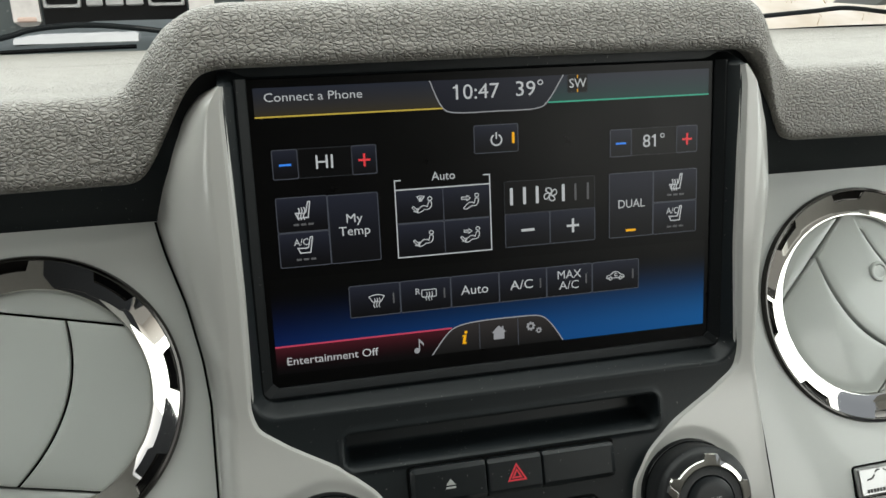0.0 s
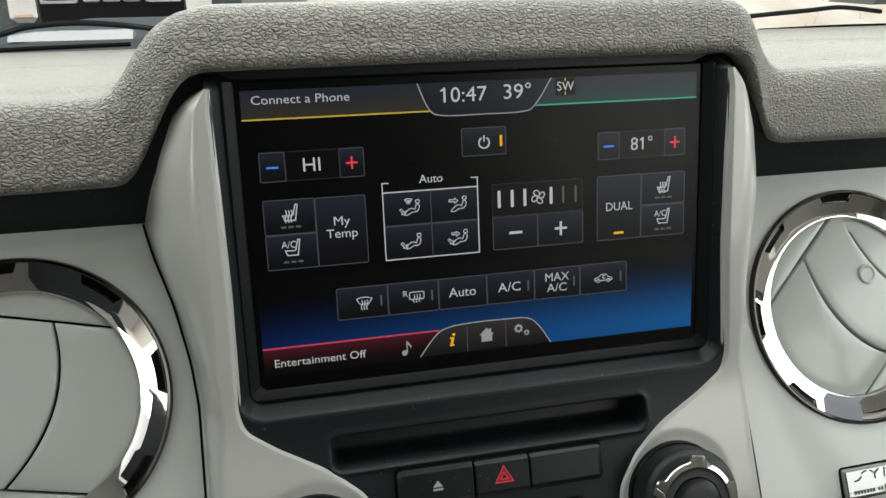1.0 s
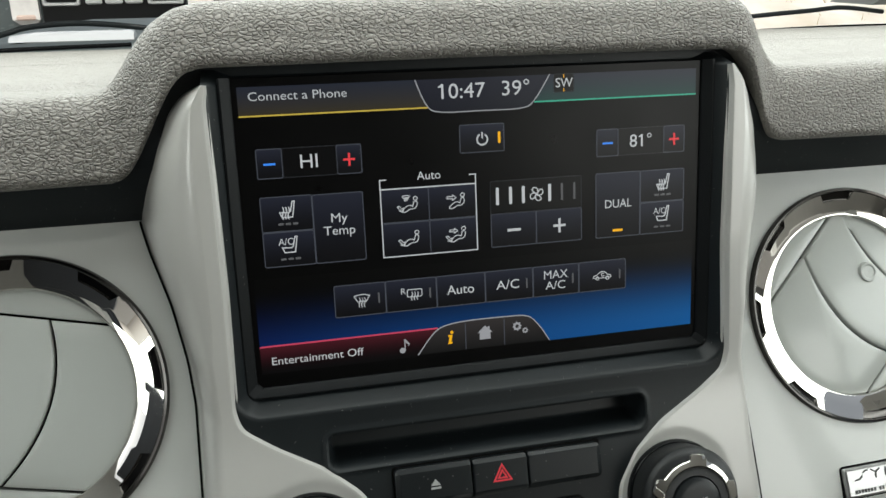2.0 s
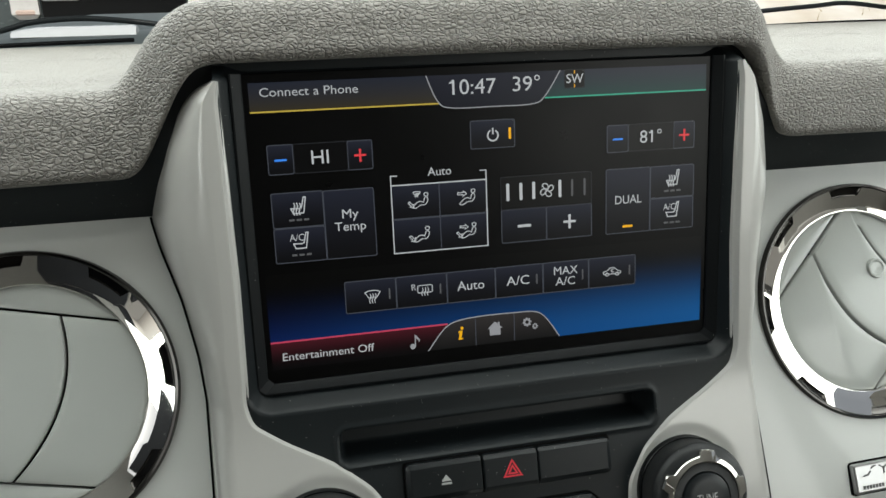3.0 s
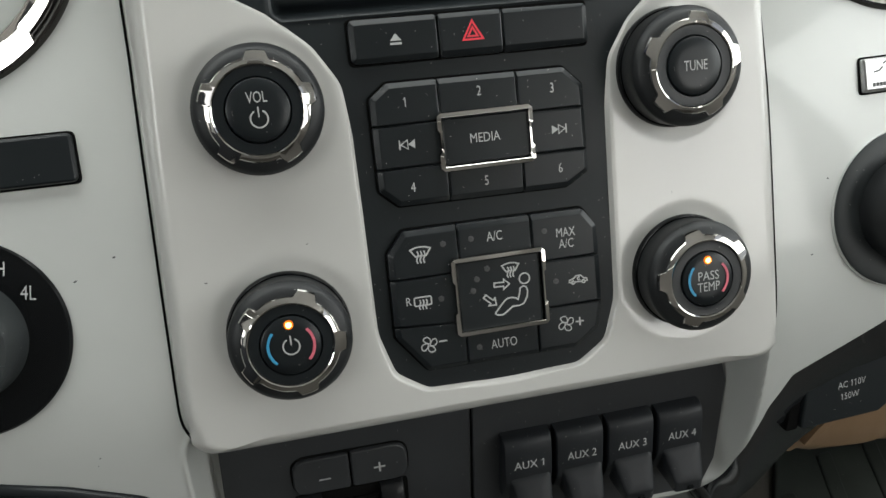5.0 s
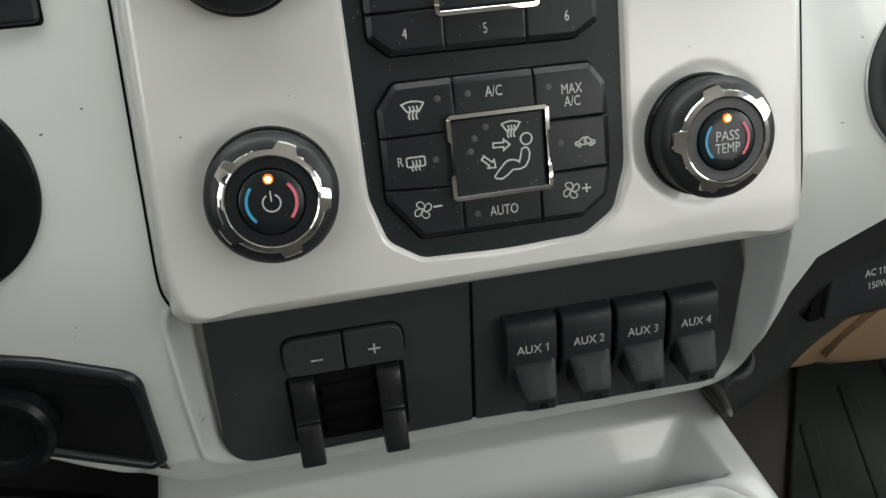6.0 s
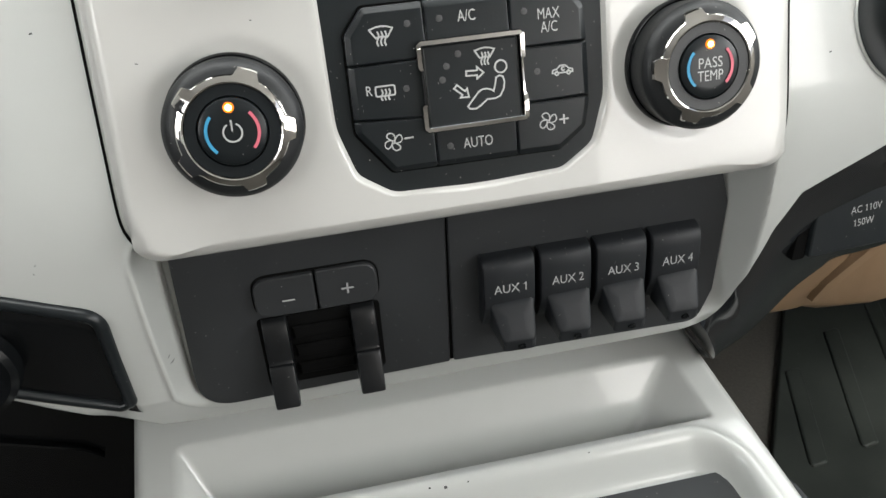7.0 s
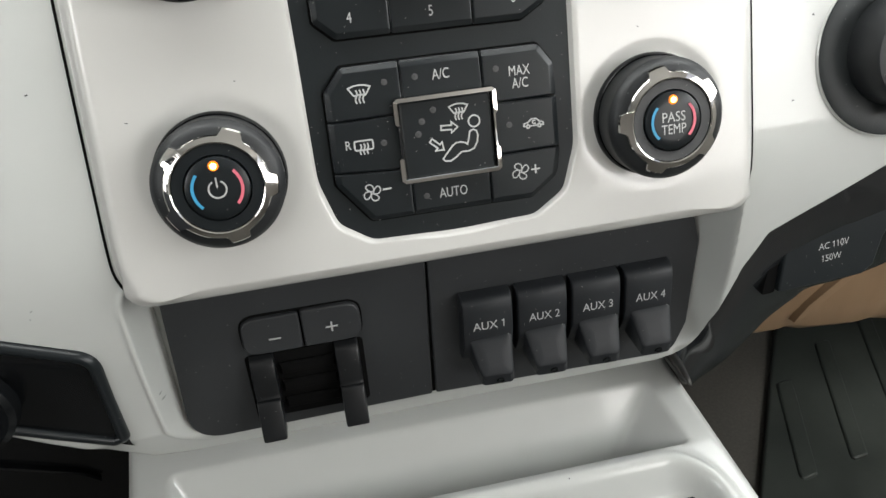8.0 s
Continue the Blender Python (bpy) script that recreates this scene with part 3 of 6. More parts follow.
# ---- centre stack ----
OUTER = [[(0, 1.1692), (0.1088, 1.1692), (0.1148, 1.1762), (0.1155, 1.1815)], [(0.1155, 1.1815), (0.1142, 1.225), (0.1130, 1.26), (0.1120, 1.30)], [(0.1120, 1.30), (0.1118, 1.335)],
         [(0.1118, 1.335), (0.1134, 1.35), (0.1178, 1.3706), (0.1240, 1.390), (0.1268, 1.402), (0.1265, 1.416), (0.1235, 1.431), (0.1165, 1.4435), (0.1075, 1.4495), (0.1000, 1.4506)]]
INNER = [[(0, 1.1815), (0.0275, 1.1818), (0.0385, 1.189), (0.0432, 1.204)], [(0.0432, 1.204), (0.0435, 1.25), (0.0438, 1.272), (0.0455, 1.288)],
         [(0.0455, 1.288), (0.0535, 1.3005), (0.066, 1.311), (0.083, 1.3205), (0.0943, 1.3285), (0.0962, 1.336)], [(0.0962, 1.336), (0.0955, 1.38), (0.0960, 1.42), (0.0964, 1.4500)]]
KNOBS = {"volume_knob": (-0.0740, -0.0305), "tuner_knob": (0.0705, -0.0308), "driver_temperature_knob": (-0.0742, -0.1054), "passenger_temperature_knob": (0.0725, -0.1052)}


def contour(pieces):
    half = []
    for piece, n in zip(pieces, (46, 46, 46, 70)):
        half += resample(piece, n)[:-1]
    half.append(pieces[-1][-1])
    line = [(-x, z) for x, z in reversed(half[1:])] + half
    for _ in range(3):
        line = [line[0]] + [tuple((a + 2 * b + c) / 4 for a, b, c in zip(*t)) for t in zip(line, line[1:], line[2:])] + [line[-1]]
    return line


def stack_point(x, z):
    """The front of the bezel, with a shallow dish round each knob."""
    y = stack_y(z)
    v = (z - 1.313) * 1.0257
    for kx, kv in KNOBS.values():
        d = math.hypot(x - kx, v - kv)
        y += 0.0009 * (1 - smoothstep(0.0208, 0.0265, d))
    return y


def xo_room(x, z):
    """How wide the rolled side of the bezel is beside the display."""
    return max(0.0, abs(x) - float(np.interp(z, [1.34, 1.37, 1.40, 1.43, 1.4474], [0.1040, 0.1022, 0.1022, 0.1020, 0.1010]))) * smoothstep(1.335, 1.36, z)


def centre_stack():
    root = thing("centre_stack", DASH, "silver-white bezel round a black control fascia", "centre stack")
    inner, outer = contour(INNER), contour(OUTER)
    loops = []
    for k, ((xi, zi), (xo, zo)) in enumerate(zip(inner, outer)):
        D = max(1e-4, math.hypot(xo - xi, zo - zi))
        along = Vector(sub(outer[min(k + 1, len(outer) - 1)], outer[max(k - 1, 0)])).normalized()
        square = abs(along.x * (zi - zo) - along.y * (xi - xo)) / D
        low_edge = smoothstep(1.1800, 1.1735, zo)
        b = min(0.0027, D * 0.2)
        deep = (skin_y(zo) - stack_y(zo) + 0.002) * (1 - low_edge) + 0.024 * low_edge
        R = min(min(0.30 * deep + 0.0042, 0.0165) * (1 - low_edge) + 0.0056 * low_edge / max(0.22, square), D * 0.6)
        if zo > 1.335:
            R = max(R, min(xo_room(xo, zo), D * 0.8))
        wall = [(0.14, 0.02), (0.26, 0.07), (0.36, 0.15), (0.45, 0.27), (0.58, 0.46), (0.78, 0.74), (1.0, 1.0)]
        high = smoothstep(1.345, 1.375, zo)
        sharp = [(0.12, 0.02), (0.26, 0.07), (0.40, 0.15), (0.56, 0.28), (0.72, 0.47), (0.88, 0.73), (1.0, 1.0)]
        wall = [tuple(p * (1 - high) + q * high for p, q in zip(u, v)) for u, v in zip(wall, sharp)]
        under = [(0.12, 0.012), (0.35, 0.05), (0.65, 0.11), (0.90, 0.165), (0.98, 0.21), (1.0, 0.35), (1.0, 1.0)]
        wall = [tuple(p * (1 - low_edge) + q * low_edge for p, q in zip(u, v)) for u, v in zip(wall, under)]
        loop = []
        for d, back in [(0, 0.0060), (0, 0.0031), (b * 0.12, 0.0024), (b * 0.36, 0.0021), (b * 0.48, 0.0017), (b * 0.62, 0.0007), (b * 0.8, 0.0001), (b, 0.0)] + [(b + (D - R - b) * k / 40, 0.0) for k in range(1, 41)] + \
                [(D - R + R * a, deep * b2) for a, b2 in wall]:
            s = d / D
            x, z = xi + (xo - xi) * s, zi + (zo - zi) * s
            loop.append((x, stack_point(x, z) + back, z))
        loop.append((loop[-1][0], loop[-1][1] + 0.004, loop[-1][2]))
        loops.append(loop)
    g = Geo().strip(loops, False)
    part("bezel", g, BEZEL, root, "glossy silver-white bezel with rounded edges", 38)

    # dark gap along the bezel's edge
    for side in (-1, 1):
        edge = [(x, z) for x, z in outer if z < 1.403 and x * side > 0.1035]
        g = Geo().strip([[(x - side * 0.0004, skin_point(x, z)[1] - 0.0002, z), (x + side * (0.0003 - side * 0.0002), skin_point(x, z)[1] - 0.0004, z - 0.0006 * smoothstep(1.186, 1.174, z))] for x, z in edge], False)
        part("seam_gap", g, SEAM, root, "thin black gap beside the bezel")

    def fascia(x, z):
        y = stack_y(z) + 0.002
        d = box_distance(x, z, 0.0, 1.3947, 0.0905, 0.0570, 0.003)
        y += (0.0016 - y) * (1 - max(0.0, min(1.0, d / 0.0065))) ** 1.15 if d < 0.0065 else 0
        d = box_distance(x, z, -0.0025, 1.3160, 0.0628, 0.0062, 0.0030)
        y += 0.0150 * (1 - smoothstep(-0.0016, 0.0002, d)) - 0.0007 * math.exp(-((d - 0.0012) / 0.0008) ** 2)
        y += 0.016 * smoothstep(1.4495, 1.4575, z)
        return (x, y, z)

    g = Geo().grid(np.arange(-0.0984, 0.09841, 0.0008).tolist(), np.arange(1.1775, 1.4581, 0.0008).tolist(), fascia)
    part("fascia", g, BLACK, root, "matt black dusty plastic fascia with a disc slot", 50)
    return root


cab()
windshield()
dash = dashboard()
stack = centre_stack()

# ---- icons, in units of half their size ----
def wave(x, y0, y1, amp=0.10, n=10):
    return [(x + amp * math.sin(2 * math.pi * k / n), y0 + (y1 - y0) * k / n) for k in range(n + 1)]


SEAT = [(0.62, 1.0), (0.86, 1.0), (0.56, -0.72), (-0.62, -0.72), (-0.86, -0.18), (0.16, -0.22), (0.34, -0.1)]
BODY = [(0.7, 0.31), (0.85, 0.38), (0.98, 0.31), (1.03, 0.12), (0.98, -0.15), (0.82, -0.41), (0.6, -0.49), (0.28, -0.48), (0.02, -0.68), (-0.2, -0.8), (-0.45, -0.77), (-0.52, -0.67), (-0.41, -0.54), (-0.07, -0.18), (0.09, -0.08), (0.29, -0.07), (0.48, -0.13), (0.56, -0.2), (0.65, 0.07)]
ARROW = [(-0.5, 0.13), (0.12, 0.13), (0.12, 0.32), (0.5, 0.0), (0.12, -0.32), (0.12, -0.13), (-0.5, -0.13)]
CAR = [(-1, -0.22), (-0.95, 0.02), (-0.55, 0.12), (-0.2, 0.42), (0.3, 0.42), (0.62, 0.10), (0.98, 0.0), (1, -0.25), (0.72, -0.25), (0.6, -0.08), (0.45, -0.25), (-0.42, -0.25), (-0.56, -0.08), (-0.7, -0.25)]


def arrow(at, turn, k=1.0):
    c, s = math.cos(radians(turn)), math.sin(radians(turn))
    return ([(at[0] + k * (x * c - y * s), at[1] + k * (x * s + y * c)) for x, y in ARROW], True)


def petals():
    out = []
    for q in range(4):
        a = math.pi / 2 * q + 0.35
        loop = []
        for k in range(14):
            t = 2 * math.pi * k / 14
            r, w = 0.50 + 0.42 * math.cos(t), 0.34 * math.sin(t) * (0.95 + 0.30 * math.cos(t)) + 0.10 * math.cos(t)
            loop.append((r * math.cos(a) - w * math.sin(a), r * math.sin(a) + w * math.cos(a)))
        out.append((loop, True))
    return out


DEFROST = [([(-1, 0.62), (-0.5, 0.80), (0, 0.85), (0.5, 0.80), (1, 0.62), (0.52, -0.12), (0, -0.04), (-0.52, -0.12)], True)] + [(wave(x, 0.42, -0.85), False) for x in (-0.33, 0, 0.33)]
ICONS = {
    "defrost_icon": DEFROST,
    "rear_defrost_icon": [(rounded(rect(-1, 1, -0.38, 0.62), 0.2, 3), True)] + [(wave(x, 0.3, -0.85), False) for x in (-0.38, 0, 0.38)],
    "power_icon": [(circle(0.8, (0, -0.1), 26, 118, 422), False), ([(0, 1.0), (0, 0.05)], False)],
    "heated_seat_icon": [(SEAT, True)] + [(wave(x, 0.42, -0.95), False) for x in (-0.5, -0.18, 0.14)],
    "cooled_seat_icon": [(SEAT, True)],
    "airflow_all_icon": [(BODY, True), (circle(0.2, (0.86, 0.66), 16), True), arrow((-0.62, -0.42), -50, 0.75)] + [([(x * 0.36 - 0.05, y * 0.36 + 0.72) for x, y in s], c) for s, c in DEFROST],
    "airflow_face_icon": [(BODY, True), (circle(0.2, (0.86, 0.66), 16), True), arrow((-0.25, 0.42), -3, 0.9)],
    "airflow_feet_icon": [(BODY, True), (circle(0.2, (0.86, 0.66), 16), True), arrow((-0.62, -0.42), -50, 0.8)],
    "airflow_both_icon": [(BODY, True), (circle(0.2, (0.86, 0.66), 16), True), arrow((-0.62, -0.42), -50, 0.75), arrow((-0.15, 0.45), -3, 0.8)],
    "fan_icon": petals(),
    "recirculation_icon": [(CAR, True), (circle(0.17, (-0.56, -0.28), 12), True), (circle(0.17, (0.6, -0.28), 12), True), (circle(0.16, (0.08, 0.1), 12, 40, 330), False)],
    "hazard_icon": [([(-1, -0.75), (1, -0.75), (0, 1)], True), ([(-0.48, -0.45), (0.48, -0.45), (0, 0.38)], True)],
}


def icon(name, at, k, mat, parent, z, width=0.00042, wide=1.0, label=""):
    g = Geo()
    for pts, closed in ICONS[name]:
        g.stroke([(at[0] + k * wide * x, at[1] + k * y) for x, y in pts], width, z, closed)
    return part(name, g, mat, parent, label)


def filled(name, shapes, at, k, mat, parent, z, label=""):
    g = Geo()
    for pts in shapes:
        pts = [(at[0] + k * x, at[1] + k * y) for x, y in pts]
        g.strip([[(x, y, z - 0.0001) for x, y in pts], [(x, y, z) for x, y in pts]], True, True, True)
    return part(name, g, mat, parent, label)


def bar(name, x, y, w, h, z, mat, parent, r=0.0, label=""):
    out = rounded(rect(x - w / 2, x + w / 2, y - h / 2, y + h / 2), r, 3) if r else rect(x - w / 2, x + w / 2, y - h / 2, y + h / 2)
    return part(name, Geo().strip([[(*p, z - 0.0001) for p in out], [(*p, z) for p in out]], True, True, True), mat, parent, label)


# ---- touch display ----
FRAME_GREY = material("charcoal_frame_plastic", (0.0075, 0.0085, 0.0095), rough=0.42, vary=0.15, bump=0.06, specks=0.05, spec=0.13)
UI_WHITE = glow("lit_white", (0.50, 0.51, 0.53))
UI_GREY = glow("lit_grey", (0.10, 0.10, 0.105))
UI_FRAME = glow("lit_tile_edge", (0.055, 0.060, 0.075))
UI_FAINT = glow("lit_faint_edge", (0.016, 0.017, 0.02))
UI_SILVER = glow("lit_silver", (0.30, 0.30, 0.32))
UI_TILE = glow_ramp("lit_tile", (0.0028, 0.0028, 0.0036), (0.015, 0.017, 0.028), power=1.6)
UI_BLUE = glow("lit_blue", (0.05, 0.24, 0.85))
UI_RED = glow("lit_red", (0.72, 0.05, 0.06))
UI_AMBER = glow("lit_amber", (0.85, 0.42, 0.01))
UI_YELLOW = glow("lit_yellow_line", (0.50, 0.36, 0.06))
UI_GREEN = glow("lit_green_line", (0.05, 0.36, 0.24))
UI_PINK = glow("lit_rose_line", (0.50, 0.05, 0.10))


def display():
    mm = 0.001
    root = thing("touch_display", SCREEN, "lit climate touch display in a black frame", "touch screen")
    part("glass", Geo().box(-0.0903, 0.0903, -0.0472, 0.0672, -0.0030, 0.0, 0.0003), GLASS_BLACK, root, "dark reflective display glass")
    lip = lambda x, y, z: [(-x, 0.0672, z), (-x, y + 0.002, z), (-x + 0.002, y, z), (x - 0.002, y, z), (x, y + 0.002, z), (x, 0.0672, z)]
    part("frame", Geo().strip([lip(0.0890, -0.0450, -0.001), lip(0.0890, -0.0450, 0.0008), lip(0.0893, -0.0453, 0.0012), lip(0.0924, -0.0478, 0.0032), lip(0.0931, -0.0484, 0.0031), lip(0.0932, -0.0486, -0.001)], False), FRAME_GREY, root, "charcoal bevelled frame round the glass", 20)
    Z = 0.0003

    def tile(name, x0, x1, y0, y1, mat=None, edge=None, w=0.00034):
        out = rounded(rect(x0 * mm, x1 * mm, y0 * mm, y1 * mm), 0.0006, 2)
        t = part(name, Geo().strip([[(*p, 0.00002) for p in out], [(*p, 0.00012) for p in out]], True, True, True), mat or UI_TILE, root)
        part("tile_edge", Geo().stroke(out, w, Z - 0.00008, True), edge or UI_FRAME, t)
        return t

    def word(text, size, x, y, parent, mat=None, align="CENTER", width=None):
        return words("lettering", text, size * mm, (x * mm, y * mm), Z + 0.00008, mat or UI_WHITE, parent, align=align, width=width and width * mm)

    def sign(kind, x, y, parent, mat, k=2.1, w=0.75):
        bar("sign_stroke", x * mm, y * mm, 2 * k * mm, w * mm, Z + 0.00008, mat, parent)
        if kind == "+":
            bar("sign_stroke", x * mm, y * mm, w * mm, 2.2 * k * mm, Z + 0.00012, mat, parent)

    # coloured picture areas behind the tiles
    area = lambda name, pts, mat, z: part(name, Geo().add([(x * mm, y * mm, z * mm) for x, y in pts], [tuple(range(len(pts)))]), mat, root)
    # the lower glow brightens downwards and to the passenger's side
    back = glow("lit_blue_ground", (0, 0, 0))
    n, l = back.node_tree.nodes, back.node_tree.links
    tc, sep = n.new("ShaderNodeTexCoord"), n.new("ShaderNodeSeparateXYZ")
    l.new(tc.outputs["Generated"], sep.inputs[0])
    down = n.new("ShaderNodeMapRange")
    down.interpolation_type = "SMOOTHSTEP"
    down.inputs["From Min"].default_value, down.inputs["From Max"].default_value = 0.95, 0.05
    l.new(sep.outputs["Y"], down.inputs["Value"])
    sq = n.new("ShaderNodeMath")
    sq.operation, sq.inputs[1].default_value = "POWER", 1.7
    l.new(down.outputs[0], sq.inputs[0])
    across = n.new("ShaderNodeMix")
    across.data_type = "RGBA"
    across.inputs["A"].default_value, across.inputs["B"].default_value = (0.003, 0.015, 0.095, 1), (0.005, 0.080, 0.26, 1)
    l.new(sep.outputs["X"], across.inputs["Factor"])
    fade = n.new("ShaderNodeMix")
    fade.data_type = "RGBA"
    fade.inputs["A"].default_value = (0.0, 0.0, 0.0, 1)
    l.new(sq.outputs[0], fade.inputs["Factor"]), l.new(across.outputs["Result"], fade.inputs["B"])
    l.new(fade.outputs["Result"], n["Principled BSDF"].inputs["Emission Color"])
    area("blue_ground", [(-87, -29.4), (-20.2, -29.4), (-15, -28.6), (16.7, -28.6), (20.5, -32.5), (25.1, -39.6), (87, -39.6), (87, -4), (-87, -4)], back, 0.01)
    area("phone_bar", [(-87, 54.0), (-20.4, 54.0), (-24.6, 64.0), (-87, 64.0)], glow_ramp("lit_phone_bar", (0.040, 0.030, 0.010), (0.016, 0.019, 0.030), power=0.45), 0.02)
    area("route_bar", [(20.6, 54.2), (87, 54.2), (87, 64.0), (26.5, 64.0)], glow_ramp("lit_route_bar", (0.012, 0.052, 0.042), (0.024, 0.026, 0.038), power=0.5), 0.02)
    area("sound_bar", [(-87, -40.0), (-28.2, -40.0), (-20.2, -29.6), (-87, -29.6)], glow_ramp("lit_sound_bar", (0.0015, 0.0012, 0.0015), (0.060, 0.008, 0.014), power=2.2), 0.02)
    line = lambda name, pts, w, mat, z=0.2: part(name, Geo().stroke([(x * mm, y * mm) for x, y in pts], w * mm, z * mm), mat, root)
    line("yellow_line", [(-87, 54.0), (-20.2, 54.0)], 0.55, UI_YELLOW)
    line("green_line", [(20.5, 54.2), (87, 54.2)], 0.55, UI_GREEN)
    line("rose_line", [(-87, -29.5), (-20.2, -29.5)], 0.6, UI_PINK)
    top = spline([(-24.6, 64.0), (-20.6, 54.8), (-15.5, 52.2), (0, 52.0), (15.5, 52.2), (20.6, 55.0), (26.6, 64.0)], 6)
    area("clock_tab", top, glow_ramp("lit_clock_tab", (0.008, 0.009, 0.014), (0.014, 0.015, 0.024)), 0.05)
    line("clock_tab_edge", top, 0.4, UI_SILVER)
    low = spline([(-28.2, -39.4), (-22.0, -31.6), (-17.0, -28.8), (-8, -27.8), (6, -27.8), (15.5, -28.4), (20.2, -32.0), (25.1, -39.4)], 6)
    area("menu_tab", low, glow_ramp("lit_menu_tab", (0.006, 0.006, 0.006), (0.030, 0.026, 0.026)), 0.05)
    line("menu_tab_edge", low, 0.4, UI_SILVER)
    for x in (-9.2, 6.5):
        line("menu_divider", [(x, -28.4), (x, -39.2)], 0.3, UI_FRAME)

    word("Connect a Phone", 3.0, -83.6, 60.5, root, glow("lit_dim_white", (0.45, 0.46, 0.48)), "LEFT", 34.1)
    word("10:47", 5.4, -7.6, 59.2, root, width=17.6)
    word("39°", 5.4, 13.2, 59.4, root, width=10.6)
    t = tile("compass_tile", 28.3, 36.2, 57.4, 64.0, glow("lit_dark_tile", (0.006, 0.006, 0.006)), UI_FAINT)
    word("SW", 3.4, 32.2, 60.6, t, width=6.8)
    for y in (63.2, 58.1):
        bar("compass_mark", 32.2 * mm, y * mm, 0.3 * mm, 1.2 * mm, Z, UI_AMBER, t)

    # temperatures
    for x0, text, mx, w in ((-82.4, "HI", -64.2, 6.1), (45.5, "81°", 63.8, 9.2)):
        tile("temperature_box", x0 + 9, x0 + 28, 32.1, 42.4, glow("lit_black_box", (0.001, 0.001, 0.0012)), UI_FAINT)
        a = tile("minus_tile", x0, x0 + 8.8, 32.1, 42.4)
        sign("-", x0 + 4.4, 37.1, a, UI_BLUE)
        b = tile("plus_tile", x0 + 28.1, x0 + 36.9, 32.1, 42.4)
        sign("+", x0 + 32.5, 37.2, b, UI_RED)
        word(text, 4.9, mx, 37.2, root, width=w)
    # seats
    for x0, x1 in ((-82.4, -64.3), (63.9, 82.6)):
        for y0, nm in ((12.9, "heated_seat_icon"), (0.1, "cooled_seat_icon")):
            t = tile("seat_tile", x0, x1, y0, y0 + 12.5)
            cx = (x0 + x1) / 2 + 0.2
            icon(nm, (cx * mm, (y0 + 7.4) * mm), 3.3 * mm, UI_WHITE, t, Z + 0.0001, 0.0004, 0.95)
            if nm == "cooled_seat_icon":
                word("A/C", 2.5, cx - 1.3, y0 + 8.9, t, width=5.2)
            for k in (-2.6, 0, 2.6):
                bar("level_mark", (cx + k) * mm, (y0 + 2.6) * mm, 1.9 * mm, 0.75 * mm, Z, UI_GREY, t, 0.0002)
    t = tile("my_temp_tile", -64.1, -45.9, 0.1, 25.2)
    word("My", 3.3, -55.0, 16.2, t, width=5.9), word("Temp", 3.3, -55.0, 11.6, t, width=11.4)
    t = tile("dual_tile", 45.1, 63.7, 0.1, 25.5)
    word("DUAL", 3.3, 54.3, 13.2, t, width=11.2)
    bar("dual_mark", 54.2 * mm, 2.7 * mm, 4.3 * mm, 0.95 * mm, Z, UI_AMBER, t, 0.0004, "lit amber bar")
    # air direction
    for i, nm in enumerate(("airflow_all_icon", "airflow_face_icon", "airflow_feet_icon", "airflow_both_icon")):
        x0, y0 = (-39.4, -21.4)[i % 2], (12.8, 0.1)[i // 2]
        t = tile("airflow_tile", x0, x0 + 18, y0, y0 + 12.4)
        icon(nm, ((x0 + 9.6) * mm, (y0 + 6.3) * mm), 3.4 * mm, UI_WHITE, t, Z + 0.0001, 0.00031, 1.12)
    line("mode_frame", [(-37.0, 28.8), (-39.4, 28.8), (-39.4, 0.0), (-3.3, 0.0), (-3.3, 28.8), (-5.8, 28.8)], 0.4, UI_WHITE, 0.42)
    line("mode_frame_bar", [(-39.4, 25.3), (-3.3, 25.3)], 0.45, UI_WHITE, 0.42)
    word("Auto", 3.1, -21.0, 29.4, root, width=8.9)
    # power, fan
    t = tile("power_tile", -8.7, 8.3, 36.8, 47.0)
    icon("power_icon", (-0.2 * mm, 41.7 * mm), 2.5 * mm, UI_WHITE, t, Z + 0.0001, 0.00055)
    bar("power_mark", 6.4 * mm, 41.9 * mm, 0.95 * mm, 4.2 * mm, Z, UI_AMBER, t, 0.0004, "lit amber bar")
    t = tile("fan_gauge", 2.4, 39.0, 13.0, 25.4, glow("lit_gauge", (0.002, 0.002, 0.002)), UI_FAINT)
    for k, x in enumerate((5.1, 10.3, 15.4, 26.0, 31.0, 36.1)):
        bar("gauge_mark", x * mm, 19.7 * mm, (1.15 if k < 4 else 0.8) * mm, 6.6 * mm, Z, UI_WHITE if k < 4 else UI_GREY, t, 0.0004)
    icon("fan_icon", (20.7 * mm, 19.5 * mm), 3.0 * mm, UI_WHITE, t, Z + 0.0001, 0.0004)
    t = tile("fan_minus_tile", 2.4, 20.4, 0.2, 12.9)
    sign("-", 11.4, 6.4, t, UI_WHITE, 2.6, 1.0)
    t = tile("fan_plus_tile", 20.5, 39.0, 0.2, 12.9)
    sign("+", 29.8, 6.6, t, UI_WHITE, 2.5, 0.9)
    # lower row
    cuts = (-58.7, -39.5, -19.9, -0.7, 18.7, 37.8, 57.8)
